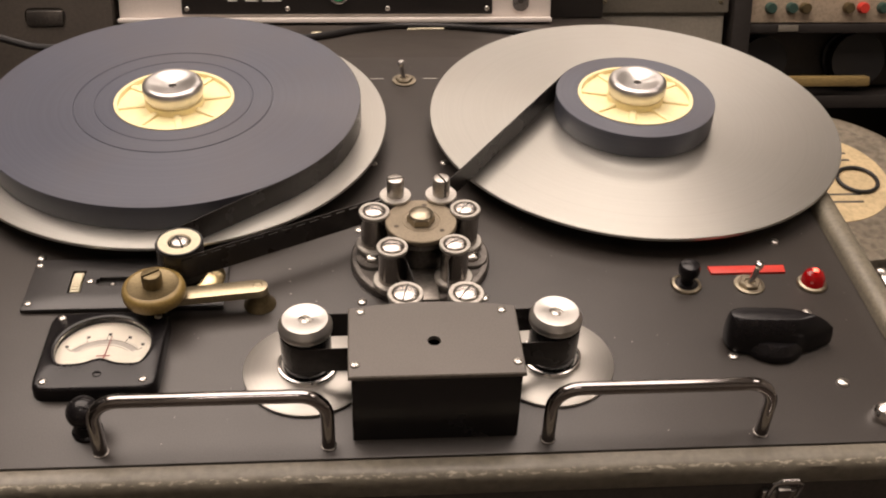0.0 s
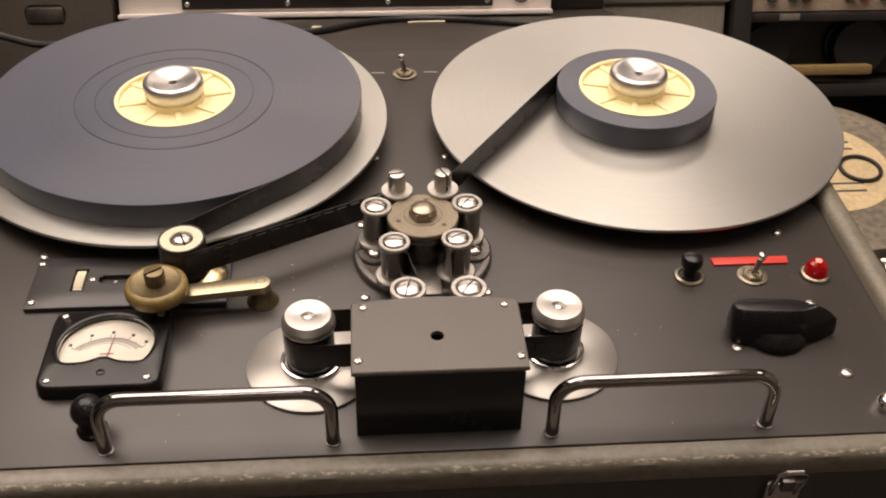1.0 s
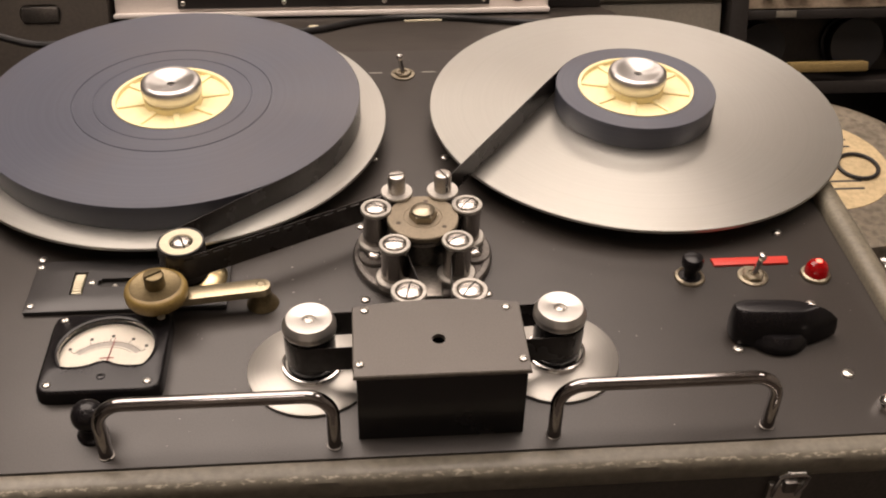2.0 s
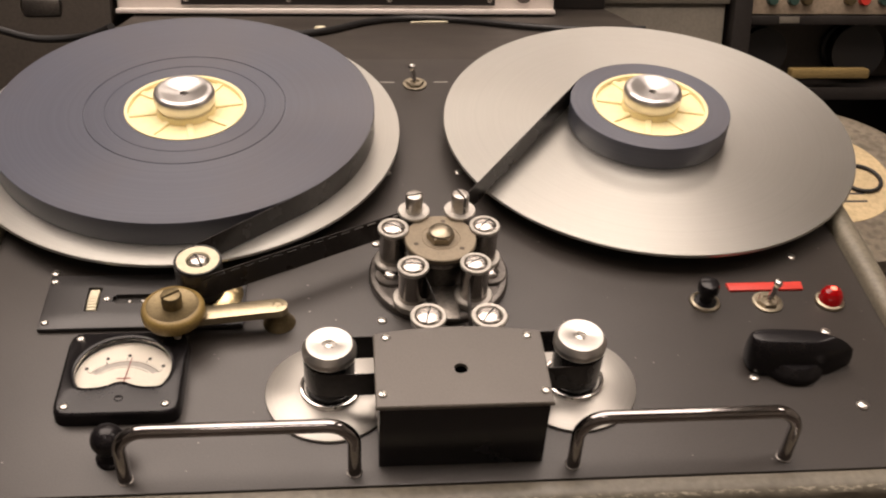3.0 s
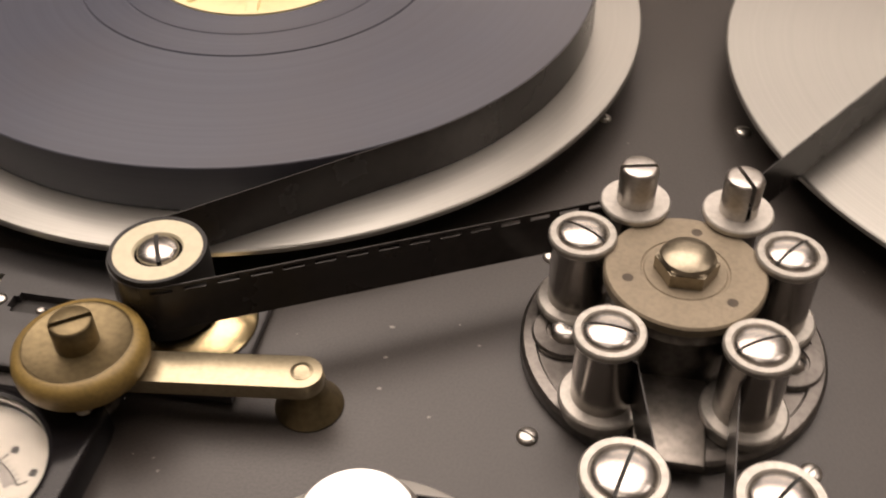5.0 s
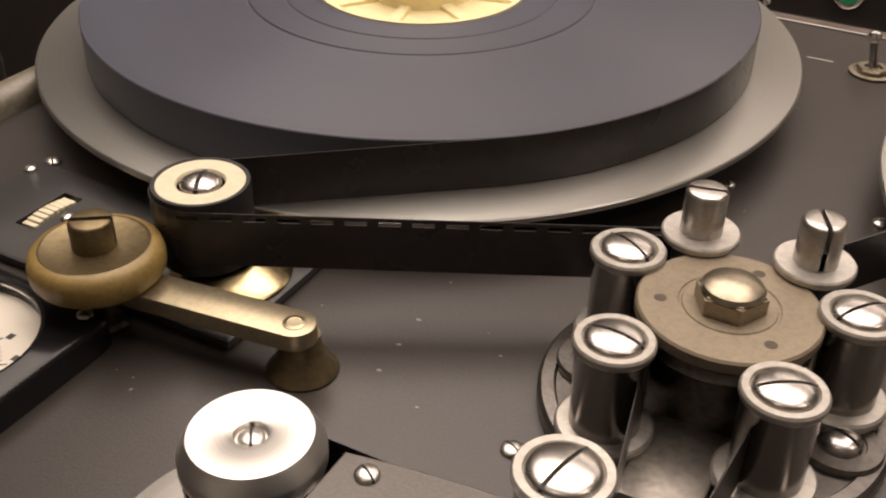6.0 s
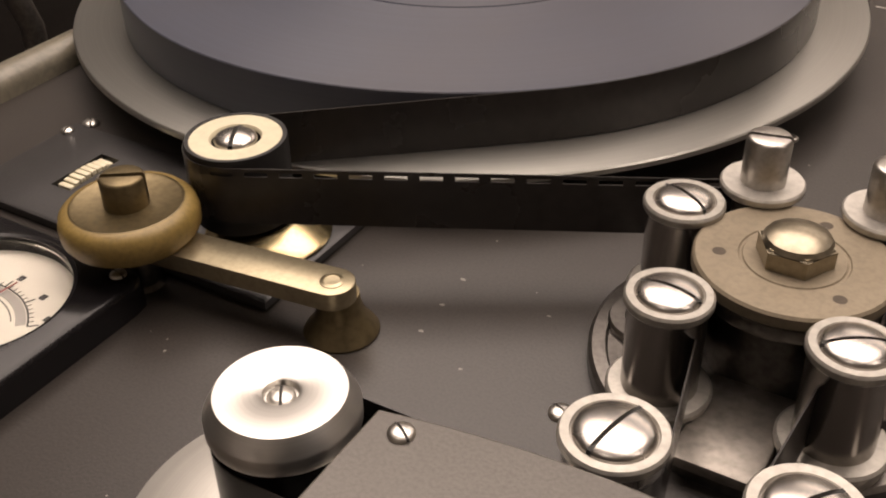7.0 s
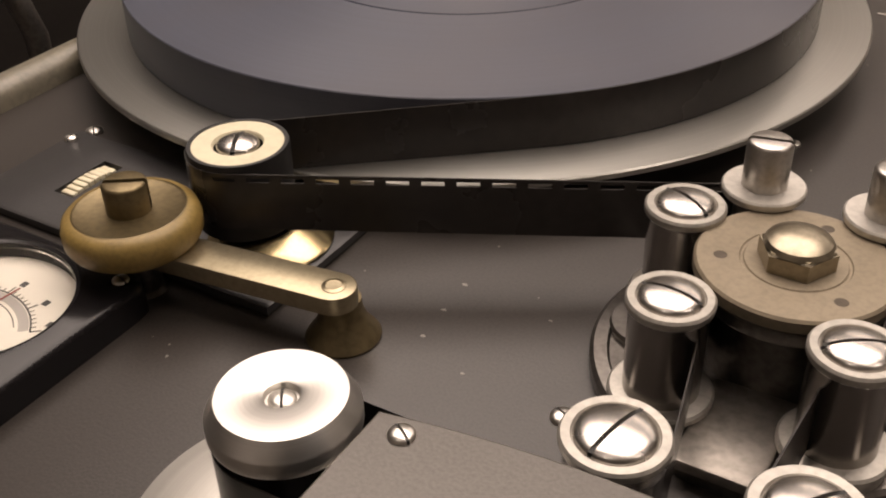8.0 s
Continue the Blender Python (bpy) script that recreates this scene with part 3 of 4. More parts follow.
left_pts = film_path(LEFT, (-24, -88.5, 10.6))
right_pts = film_path(RIGHT, (32, -88.5, 10.6))
lx0 = min(range(len(left_pts)), key=lambda i: (left_pts[i][0] + 119.2) ** 2 + (left_pts[i][1] + 23.8) ** 2)
lx1 = min(range(len(left_pts)), key=lambda i: (left_pts[i][0] + 10.5) ** 2 + (left_pts[i][1] - 29.1) ** 2)
def film_strip(name, runs, label):
    """A threaded film of several runs; each run: name, points, perforated or plain."""
    ob = thing(name, DECK, label, "film strip", "film strips")
    for run_name, pts, holes in runs:
        bm = bmesh.new()
        if holes:
            perforated(bm, pts)
        else:
            add_strip(bm, pts, [(0, H)])
        part(run_name, bm, FILM, ob, sharp=20)
    return ob


film_strip("supply_film", [("feed_run", left_pts[:lx0 + 1], False), ("perforated_run", left_pts[lx0:lx1 + 1], True), ("sprocket_run", left_pts[lx1:], False)], "black perforated magnetic film threaded from roll to rollers")
rx = min(range(len(right_pts)), key=lambda i: (right_pts[i][0] - 13.8) ** 2 + (right_pts[i][1] - 23.7) ** 2)
film_strip("take_up_film", [("take_up_run", right_pts[:rx + 1], False), ("sprocket_run", right_pts[rx:], False)], "black magnetic film threaded from rollers to the roll")

# ---- sprocket with its guide rollers ----
spr = thing("film_sprocket", on_deck(SPX, SPY), "bronze-topped film sprocket on a round steel base", "sprocket")
part("base", lathe([(0, 0), (36.3, 0), (36.6, 0.5), (36.6, 3.2), (35.8, 4.0), (33.2, 4.2), (32.6, 3.4), (0, 3.4)], 96), DARK_STEEL, spr, "oiled steel base disc")
part("drum", lathe([(13.7, 3.5), (13.7, 11), (13.2, 12), (13.2, 20), (17.0, 20.4), (17.4, 21), (17.4, 23.4), (16.8, 24), (0, 24)], 72), DARK_STEEL, spr)
part("top_flange", lathe([(16.5, 24.1), (18.2, 24.4), (18.5, 24.8), (18.5, 26.8), (18.0, 27.3), (10.2, 27.3), (10.0, 27.05), (9.5, 27.05), (9.3, 27.3), (0, 27.3)], 72), SPROCKET_TAN, spr, "tan bronze top flange")
for a in (80, 200, 320):
    # small raised brown discs mark the pin holes
    part("pin_hole", lathe([(1.3, 27.32), (1.0, 27.38), (0, 27.38)], 16), HOLE_BROWN, spr, at=mm(13.6 * math.cos(radians(a)), 13.6 * math.sin(radians(a))))
bm = prism(circle(7.3, 6), 27.4, 31.4)
bmesh.ops.bevel(bm, geom=[e for e in bm.edges if all(v.co.z > 31 for v in e.verts)], offset=0.5, segments=3, affect="EDGES")
add_lathe(bm, [(6.5, 31.2), (5.9, 32.2), (4.2, 33.2), (2.2, 33.7), (0, 33.9)], 36)
part("hex_bolt", bm, NICKEL, spr, "worn nickelled hexagon bolt", sharp=28)
for x, y in ((-25.2, -2.4), (26.8, -2.8)):
    ring = part("clamp_foot", lathe([(8.4, 3.4), (8.6, 4.4), (8.2, 5.2), (5.2, 5.2), (5.0, 4.8), (0, 4.8)], 36), DARK_STEEL, spr, at=mm(x, y))
    part("screw", slotted(4.4, 2.2, 0.6, turn=70), [SATIN, RECESS_SHADE], ring, at=mm(0, 0, 4.8))
part("film_gate_plate", box(-8, -38, 3.5, 8, -13.4, 6.2, 0.8), WORN_GATE, spr, "worn steel guide plate")


def guide_roller(x, y, r, turn, low=8.8, screw=5.9, base=0.0):
    ob = thing("guide_roller", on_deck(x, y), "polished steel flanged guide roller with a domed slotted screw", "roller", "guide rollers")
    part("lower_flange", lathe([(0, base), (low + 0.4, base), (low + 0.6, 6.0), (low + 1.1, 6.4), (low + 1.1, 7.4), (low + 0.6, 7.9), (r - 1.6, 8.2)], 48), FLANGE, ob)
    part("barrel", lathe([(r - 0.9, 8.0), (r - 0.8, 26.0), (r - 0.6, 26.6)], 48), BARREL, ob)
    part("upper_flange", lathe([(r - 1.2, 26.4), (r - 0.2, 26.9), (r, 27.3), (r, 28.3), (r - 0.4, 28.8), (screw + 0.35, 28.8), (screw + 0.1, 28.3), (0, 28.3)], 48), FLANGE, ob, "pale worn steel flange")
    part("screw", slotted(screw, 1.9, 0.3, slot=0.40, turn=turn), [SATIN, RECESS_SHADE], ob, "domed slotted screw", at=mm(0, 0, 28.3))
    return ob


guide_roller(-21.9, 9.7, 8.1, 62, base=3.5)
guide_roller(25.7, 10.7, 8.1, -38, base=3.5)
guide_roller(-13.4, -20.6, 8.0, 85, base=3.5)
guide_roller(18.1, -19.2, 8.0, -60, base=3.5)
guide_roller(-8.2, -56.6, 8.7, -14, 8.0, 6.5)
guide_roller(20.6, -57.2, 8.7, -35, 8.0, 6.3)


def post_roller(x, y, turn):
    ob = thing("post_roller", on_deck(x, y), "film post roller with a steel washer and slotted pin", "roller", "post rollers")
    part("barrel", lathe([(7, 0), (7, 4), (5.5, 5), (5.5, 27.5)], 36), DARK_STEEL, ob)
    part("washer", lathe([(4, 27.5), (8.2, 27.5), (8.45, 27.9), (8.45, 28.9), (8.1, 29.3), (4, 29.3)], 48), IVORY_STEEL, ob)
    part("pin", slotted(4.6, 10.2, 0, 0.55, turn, edge=0.9), [STEEL, RECESS_SHADE], ob, at=mm(0, 0, 29.3))
    return ob


post_roller(-10.5, 23.5, -78)
post_roller(13.8, 23.7, 25)


# ---- capstan rollers with their discs ----
def capstan(x, y, label):
    ob = thing("capstan_roller", on_deck(x, y), label, "roller", "capstan rollers")
    part("disc", lathe([(0, 0), (30.2, 0), (30.4, 0.4), (30.4, 1.6), (30.0, 1.9), (15.6, 3.0), (0, 3.1)], 120), TURNED, ob, "turned aluminium cone disc")
    part("ring", lathe([(14.4, 3.0), (14.5, 4.6), (14.0, 5.4), (13.2, 5.6), (12.4, 5.2), (12.2, 3.1)], 72), CHROME, ob)
    part("barrel", lathe([(11.4, 3.1), (11.4, 26.3), (11.9, 26.4)], 72), BLACK, ob, "black roller barrel")
    part("cap", lathe([(11.3, 26.5), (12.2, 26.7), (12.3, 27.1), (12.3, 29.4), (12.1, 29.8), (10.7, 32.3), (10.4, 32.7), (3.6, 32.7), (2.9, 32.3), (2.7, 31.2), (0, 31.2)], 72), CAP_ALU, ob, "bright turned aluminium cap")
    part("screw", slotted(2.3, 0.9, 0.1, turn=35), [ZINC, RECESS_SHADE], ob, at=mm(0, 0, 31.2))
    return ob


capstan(-54.4, -77.4, "aluminium-capped capstan roller on a turned cone disc")
capstan(60.4, -76.0, "aluminium-capped capstan roller on a turned cone disc")

# ---- head cover ----
cover = thing("head_cover", on_deck(2.7, -0.4, -1.6), "black head cover box with a grey screwed lid", "head cover")
lid = [(-37.6, -122), (37.6, -122), (37.6, -78.6)] + [(37.6 - 75.2 * i / 16, -78.6 + 4.0 * (1 - (2 * i / 16 - 1) ** 2)) for i in range(1, 16)] + [(-37.6, -78.6)]
HX, HY = -0.3, -101.0


def pierced_lid(outline, r, z0, z1, edge):
    """A thin lid over an outline, with a softened upper edge and a round hole through it."""
    bm = bmesh.new()
    turn = [math.atan2(y - HY, x - HX) for x, y in outline]
    slim = [(HX + (x - HX) * (1 - edge / 38), HY + (y - HY) * (1 - edge / 22)) for x, y in outline]
    bore = [(HX + r * math.cos(a), HY + r * math.sin(a)) for a in turn]
    rings = [[bm.verts.new((x, y, z)) for x, y in pts] for pts, z in ((bore, z0), (outline, z0), (outline, z1 - edge), (slim, z1), (bore, z1), (bore, z0))]
    for k, (a, b) in enumerate(zip(rings, rings[1:])):
        for i in range(len(a)):
            bm.faces.new((a[i], a[(i + 1) % len(a)], b[(i + 1) % len(a)], b[i]))
    bmesh.ops.remove_doubles(bm, verts=bm.verts, dist=1e-4)
    return bm


corner = [(37.6, -122)] + [(37.6, -122 + 43.4 * k / 6) for k in range(1, 6)]
corner = [(-37.6 + 75.2 * k / 10, -122) for k in range(10)] + corner + lid[2:] + [(-37.6, -78.6 - 43.4 * k / 6) for k in range(1, 6)]
bm = pierced_lid(corner, 3.0, 39.2, 41.2, 0.5)
bm.normal_update()
for f in bm.faces:
    f.material_index = 1 if f.normal.z < 0.95 and f.calc_center_median().z > 39.5 else 0
part("lid", bm, [COVER, LID_EDGE], cover, "brushed dark grey lid")
part("front_wall", box(-36.2, -121.4, 1.6, 36.2, -119, 39.2, 0.3), BLACK, cover, "semi-gloss black front")
for sx in (-35.1, 35.1):
    part("side_wall", box(sx - 1.1, -118.9, 1.6, sx + 1.1, -94, 39.2, 0.3), BLACK, cover)
    part("side_lintel", box(sx - 1.1, -93.9, 30.5, sx + 1.1, -80.1, 39.2, 0.3), BLACK, cover)
part("back_wall", box(-34, -82, 1.6, 34, -80, 39.2, 0.3), BLACK, cover)
for x, y, a in ((-32.0, -81.4, 60), (31.2, -82.0, 100), (-34.6, -114.9, 15), (34.6, -115.2, 120)):
    part("screw", slotted(2.0, 0.9, 0.2, turn=a), [ZINC, RECESS_SHADE], cover, at=mm(x, y, 41.2))
for x in (-20, 0, 20):
    part("head", box(x - 6, -116, 4, x + 6, -93, 31, 1.2), DARK_STEEL, cover)


# ---- handles ----
def carry_handle(x0, x1, label):
    ob = thing("bow_handle", on_deck((x0 + x1) / 2, -124), label, "handle", "bow handles")
    h, w, r = 31.0, (x1 - x0) / 2, 12.0
    pts = [(-w, 0, -1), (-w, 0, 6), (-w, 0, h - r)]
    pts += [(-w + r - r * math.cos(radians(a)), 0, h - r + r * math.sin(radians(a))) for a in range(10, 91, 10)]
    pts += [(0, 0, h)]
    pts += [(w - r + r * math.cos(radians(a)), 0, h - r + r * math.sin(radians(a))) for a in range(90, 0, -10)]
    pts += [(w, 0, h - r), (w, 0, 6), (w, 0, -1)]
    part("bow", add_tube(bmesh.new(), pts, 3.0, 20), OLD_CHROME, ob, "scratched chrome rod")
    for sx in (-w, w):
        part("foot", lathe([(3.0, 0), (3.5, 0.1), (3.5, 0.5), (3.0, 0.7)], 24), DARK_STEEL, ob, at=mm(sx, 0))
    return ob


carry_handle(-141.5, -44.0, "chromed steel bow handle beside the level meter")
carry_handle(52.3, 148.8, "chromed steel bow handle below the rotary knob")

# ---- level meter ----
meter = thing("level_meter", on_deck(-149.9, -67.0), "black square panel meter with a white dial", "panel meter")
N = 72


def window_radius(a):
    """The kidney-shaped opening: round above, with a raised hump at the foot."""
    c, s = math.cos(a), math.sin(a)
    r = 0.0
    while r < 22.0 and r * s > -12.6 + 3.8 * math.exp(-(r * c / 6.0) ** 2):
        r += 0.05
    return r


def square_radius(a, half, corner=3.2):
    c, s = abs(math.cos(a)), abs(math.sin(a))
    p = 11.0
    return half / (c ** p + s ** p) ** (1 / p)


def bezel():
    bm = bmesh.new()
    angs = [2 * math.pi * (i + 0.5) / N for i in range(N)]
    def ring(fn, z, dx=0.0, dy=0.0):
        return [bm.verts.new((dx + fn(a) * math.cos(a), dy + fn(a) * math.sin(a), z)) for a in angs]
    sx = [ring(lambda a: square_radius(a, 28.2), 0), ring(lambda a: square_radius(a, 28.0), 6.2), ring(lambda a: square_radius(a, 27.3), 7.4), ring(lambda a: square_radius(a, 26.3), 7.7),
          ring(lambda a: window_radius(a) + 2.0, 7.9, 0, 1.2), ring(lambda a: window_radius(a) + 1.0, 8.6, 0, 1.2), ring(window_radius, 8.3, 0, 1.2), ring(window_radius, 4.0, 0, 1.2)]
    for a, b in zip(sx, sx[1:]):
        for i in range(N):
            bm.faces.new((a[i], a[(i + 1) % N], b[(i + 1) % N], b[i]))
    for v in bm.verts:
        v.co.y *= 0.93
    return bm


part("bezel", bezel(), BAKELITE, meter, "glossy black bezel", sharp=50)
part("dial", box(-24, -20, 3.0, 24, 24.5, 4.2, 0.2), DIAL, meter, "off-white dial face")
bm = bmesh.new()
for i in range(25):
    a = radians(140 - 100 * i / 24)
    r0, r1 = 20.0, 22.4 if i % 6 == 0 else 21.2
    cx, cy = 0.0, -11.0
    w = 0.13 if i % 6 else 0.2
    d, s = Vector((math.cos(a), math.sin(a))), Vector((-math.sin(a), math.cos(a)))
    q = [Vector((cx, cy)) + d * r + s * k for r, k in ((r0, -w), (r1, -w), (r1, w), (r0, w))]
    add_prism(bm, [tuple(v) for v in q], 4.2, 4.26)
part("scale_tick", bm, INK, meter, "fine black scale marks")
bm = bmesh.new()
outer, inner = arc_pts(0, -11.0, 20.2, 40, 140, 24), arc_pts(0, -11.0, 19.8, 140, 40, 24)
add_prism(bm, outer + inner, 4.2, 4.27)
outer, inner = arc_pts(0, -11.0, 16.6, 48, 132, 24), arc_pts(0, -11.0, 16.35, 132, 48, 24)
add_prism(bm, outer + inner, 4.2, 4.27)
band = add_prism(bmesh.new(), arc_pts(0, -11.0, 19.6, 42, 138, 24) + arc_pts(0, -11.0, 17.4, 138, 42, 24), 4.2, 4.25)
part("scale_band", band, SCALE_GREY, meter, "grey band under the scale")
part("scale_arc", bm, INK, meter, "thin black scale arcs")
for a in (138, 112, 88, 64, 44):
    part("numeral_bar", box(-0.8, -0.9, 0, 0.8, 0.9, 0.06), INK, meter, at=mm(24.0 * math.cos(radians(a)), -11.0 + 24.0 * math.sin(radians(a)), 4.2))
bm = bmesh.new()
add_prism(bm, [(-0.3, -8), (0.3, -8), (0.12, 11), (-0.12, 11)], 5.0, 5.25)
bmesh.ops.rotate(bm, matrix=Matrix.Rotation(radians(-6), 3, "Z"), verts=bm.verts, cent=(0, -11, 0))
part("needle", bm, RED_INK, meter, "thin red-brown needle")
part("dial_mark", box(-3.2, -2.0, 4.2, 3.2, -1.2, 4.26), RED_INK, meter, "small faded red print")
pane = part("glass", prism([(window_radius(2 * math.pi * i / N) * 0.99 * math.cos(2 * math.pi * i / N), 0.93 * (1.2 + window_radius(2 * math.pi * i / N) * 0.99 * math.sin(2 * math.pi * i / N))) for i in range(N)], 6.6, 7.4), GLASS, meter)
pane.visible_shadow = False
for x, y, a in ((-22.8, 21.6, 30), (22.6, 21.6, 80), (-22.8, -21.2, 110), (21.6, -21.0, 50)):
    part("screw", slotted(1.9, 0.9, 0.2, turn=a), [ZINC, RECESS_SHADE], meter, at=mm(x, y, 7.6))
part("zero_adjuster", slotted(2.0, 0.5, 0.2, turn=90), [BAKELITE, RECESS_SHADE], meter, at=mm(0.5, -17.0, 7.7))

# ---- slotted tension plate, roller and arm ----
plate = thing("tension_plate", on_deck(-147.4, -13.2), "black slotted plate with a brass scale for the tension roller", "plate")


def pierced_plate():
    """A plate with an open slot and a scale window cut through it."""
    bm = bmesh.new()
    xs = [-49.5, -48.6, -29.4, -22.6, -16.5, -15.2, 26.2, 27.5, 48.6, 49.5]
    ys = [-19.5, -18.6, -7.75, -2.5, -1.2, 2.8, 4.1, 9.75, 18.6, 19.5]
    grid = {(i, j): bm.verts.new((x, y, 3.0)) for i, x in enumerate(xs) for j, y in enumerate(ys)}
    faces = []
    for i in range(9):
        for j in range(9):
            window = i == 2 and 2 <= j <= 6
            slot = (i == 5 and 3 <= j <= 5) or (i in (4, 6) and j == 4)
            if not window and not slot:
                faces.append(bm.faces.new((grid[i, j], grid[i + 1, j], grid[i + 1, j + 1], grid[i, j + 1])))
    for v in [v for v in bm.verts if not v.link_faces]:
        bm.verts.remove(v)
    out = bmesh.ops.extrude_face_region(bm, geom=faces)
    for v in out["geom"]:
        if isinstance(v, bmesh.types.BMVert):
            v.co.z = 0.7
    for v in bm.verts:
        if v.co.z > 2 and (abs(abs(v.co.x) - 49.5) < 0.01 or abs(abs(v.co.y) - 19.5) < 0.01):
            v.co.z = 2.5
    return bm


part("base_plate", pierced_plate(), SLOT_PAINT, plate, "black painted pierced plate")
# floor coloured near-black so that the openings look deep in shade
part("slot_floor", box(-49.3, -19.3, 0, 49.3, 19.3, 0.6), RECESS_SHADE, plate, "dark floor under the slot")
wheel = part("scale_wheel", box(-2.1, -7.8, 0.7, 2.1, 7.8, 1.6, 0.1), IVORY, plate, "cream ribbed scale wheel", at=mm(-26.0, 1.0))
for k in range(8):
    part("tooth", box(-2.3, -7.6 + 1.9 * k, 1.6, 2.3, -6.0 + 1.9 * k, 2.6 + 1.0 * math.sin(math.pi * (k + 0.5) / 8), 0.25), IVORY, wheel)
for k in range(4):
    part("roller_pin", lathe([(1.3, 0.6), (1.3, 1.6), (0.8, 2.2), (0, 2.3)], 16), STEEL, plate, at=mm(-8 + 6.5 * k, 0.8 - 0.8))
for x, y, z, a in ((-19.4, 0.8, 3.0, 10), (-47.2, 14.4, 3.0, 20), (-46.4, -15.6, 3.0, 70)):
    part("screw", slotted(1.9, 0.9, 0.2, turn=a), [ZINC, RECESS_SHADE], plate, at=mm(x, y, z))

tens = thing("tension_roller", on_deck(-119.2, -11.9, -1.6), "black tension roller with an ivory ring and domed screw", "roller")
part("brass_dish", lathe([(6, 4.7), (14.6, 4.7), (15.0, 5.2), (14.5, 5.7), (8, 8.6), (6, 8.8)], 60), BRASS_GILT, tens, "bright brass dish", at=mm(5.5, 0.5))
part("barrel", lathe([(5, 4.7), (5, 9), (11.6, 10), (11.7, 28.6), (11.5, 29.3), (10.6, 29.3), (10.4, 28.8)], 60), RUBBER, tens)
part("ivory_ring", lathe([(10.9, 28.7), (10.4, 29.2), (6.0, 29.2), (5.7, 28.8), (5.6, 28.2)], 60), IVORY, tens, "ivory ring")
part("screw", slotted(5.0, 2.0, 0.3, turn=25), [SATIN, RECESS_SHADE], tens, at=mm(0, 0, 28.3))

arm = thing("tension_lever", on_deck(0, 0), "brass lever arm with a brown fibre roller", "lever")
AX, AY, EX, EY = -129.3, -37.2, -80.1, -31.0
part("pedestal", lathe([(0, 0), (7.9, 0), (8.1, 0.5), (7.6, 1.3), (5.5, 4.2), (4.6, 7.2), (4.4, 9.8), (0, 9.8)], 48), BRASS, arm, "tarnished brass cone pedestal", at=mm(EX, EY + 1.6))
ang = math.atan2(EY - AY, EX - AX)
far = math.hypot(EX - AX, EY - AY)
out = [(0, -4.6), (far, -4.8)] + [(far + 4.8 * math.cos(radians(a)), 4.8 * math.sin(radians(a))) for a in range(-75, 76, 15)] + [(far, 4.8), (0, 4.6)]
part("bar", prism(out, 9.8, 13.9, 0.4), BRASS_BAR, arm, "nickelled brass bar", at=mm(AX, AY, 0, math.degrees(ang)))
part("pivot_screw", lathe([(2.6, 14.7), (2.6, 15.0), (1.9, 15.3), (1.7, 15.05), (0, 15.0)], 28), BRASS_BAR, arm, at=mm(EX, EY, -0.95))
part("roller_rim", lathe([(4, 13.2), (12.8, 13.2), (14.2, 13.8), (15.1, 15.4), (15.2, 18.0), (14.7, 19.8), (13.6, 20.9), (12.4, 21.2)], 72), FIBRE, arm, "yellow-brown fibre rim", at=mm(AX, AY))
part("roller_face", lathe([(12.5, 21.1), (12.1, 21.3), (11.6, 21.0), (4.6, 21.0)], 72), BRASS, arm, "dull brass face", at=mm(AX, AY))
part("post", slotted(4.9, 7.2, 0, 0.7, -55, edge=0.7), [BRASS, RECESS_SHADE], arm, "slotted brass post", at=mm(AX, AY, 20.8))
part("spindle", lathe([(5, 0), (4, 1), (4, 13.3)], 24), DARK_STEEL, arm, at=mm(AX, AY))

# ---- ball knob ----
ball = thing("ball_knob", on_deck(-149.2, -112.0), "small black ball knob on a stem beside the handle", "knob")
part("stem", lathe([(6.6, 0), (6.6, 1.6), (5.6, 2.4), (5.0, 7)], 28), BAKELITE, ball)
part("ball", lathe([(3.2, 5.5)] + [(7.2 * math.cos(radians(a)), 12.5 + 7.2 * math.sin(radians(a))) for a in range(-62, 90, 9)] + [(0, 19.7)], 40), BAKELITE, ball)


# ---- switches and lamp ----
def toggle(x, y, lean_x, lean_y, name_label):
    ob = thing("toggle_switch", on_deck(x, y), name_label, "switch", "toggle switches")
    part("washer", lathe([(3.5, 0), (7.9, 0), (8.1, 0.3), (7.9, 0.9), (6.4, 1.1), (6.2, 0.8), (3.5, 0.8)], 40), NICKEL, ob)
    part("nut", lathe([(3.2, 0.8), (5.6, 0.8), (5.7, 2.0), (5.2, 2.5), (3.4, 2.5), (3.0, 1.6), (0, 1.4)], 6), NICKEL, ob)
    bm = add_tube(bmesh.new(), [(0, 0, 1.0), (lean_x * 0.4, lean_y * 0.4, 5), (lean_x * 0.75, lean_y * 0.75, 9), (lean_x, lean_y, 12)], 1.55, 16)
    add_lathe(bm, [(1.55, 10.5), (2.2, 11.8), (2.4, 13.0), (1.8, 14.2), (0, 14.7)], 20, lean_x, lean_y)
    part("lever", bm, CHROME, ob, "bat-shaped chromed lever")
    return ob


toggle(1.0, 198.3, -2.2, 1.5, "nickel toggle switch between the reel plates")
toggle(174.0, -22.4, 3.2, 1.0, "nickel toggle switch in front of a red stripe")
solid("red_stripe", prism([(156.0, -13.4), (196.2, -13.4), (197.0, -7.6), (155.4, -7.6)], 0.02, 1.3, 0.2), RED_PAINT, DECK, "flat red painted strip on the deck", "marking")
push = thing("push_button", on_deck(140.5, -21.2), "black push button in a nickel ring", "button")
part("ring", lathe([(5.8, 0), (7.9, 0), (8.1, 0.4), (7.6, 1.3), (6.2, 1.6), (5.8, 1.0)], 40), NICKEL, push)
part("collar", lathe([(5.9, 0), (5.7, 1.4), (3.4, 1.8), (3.2, 8)], 32), BAKELITE, push)
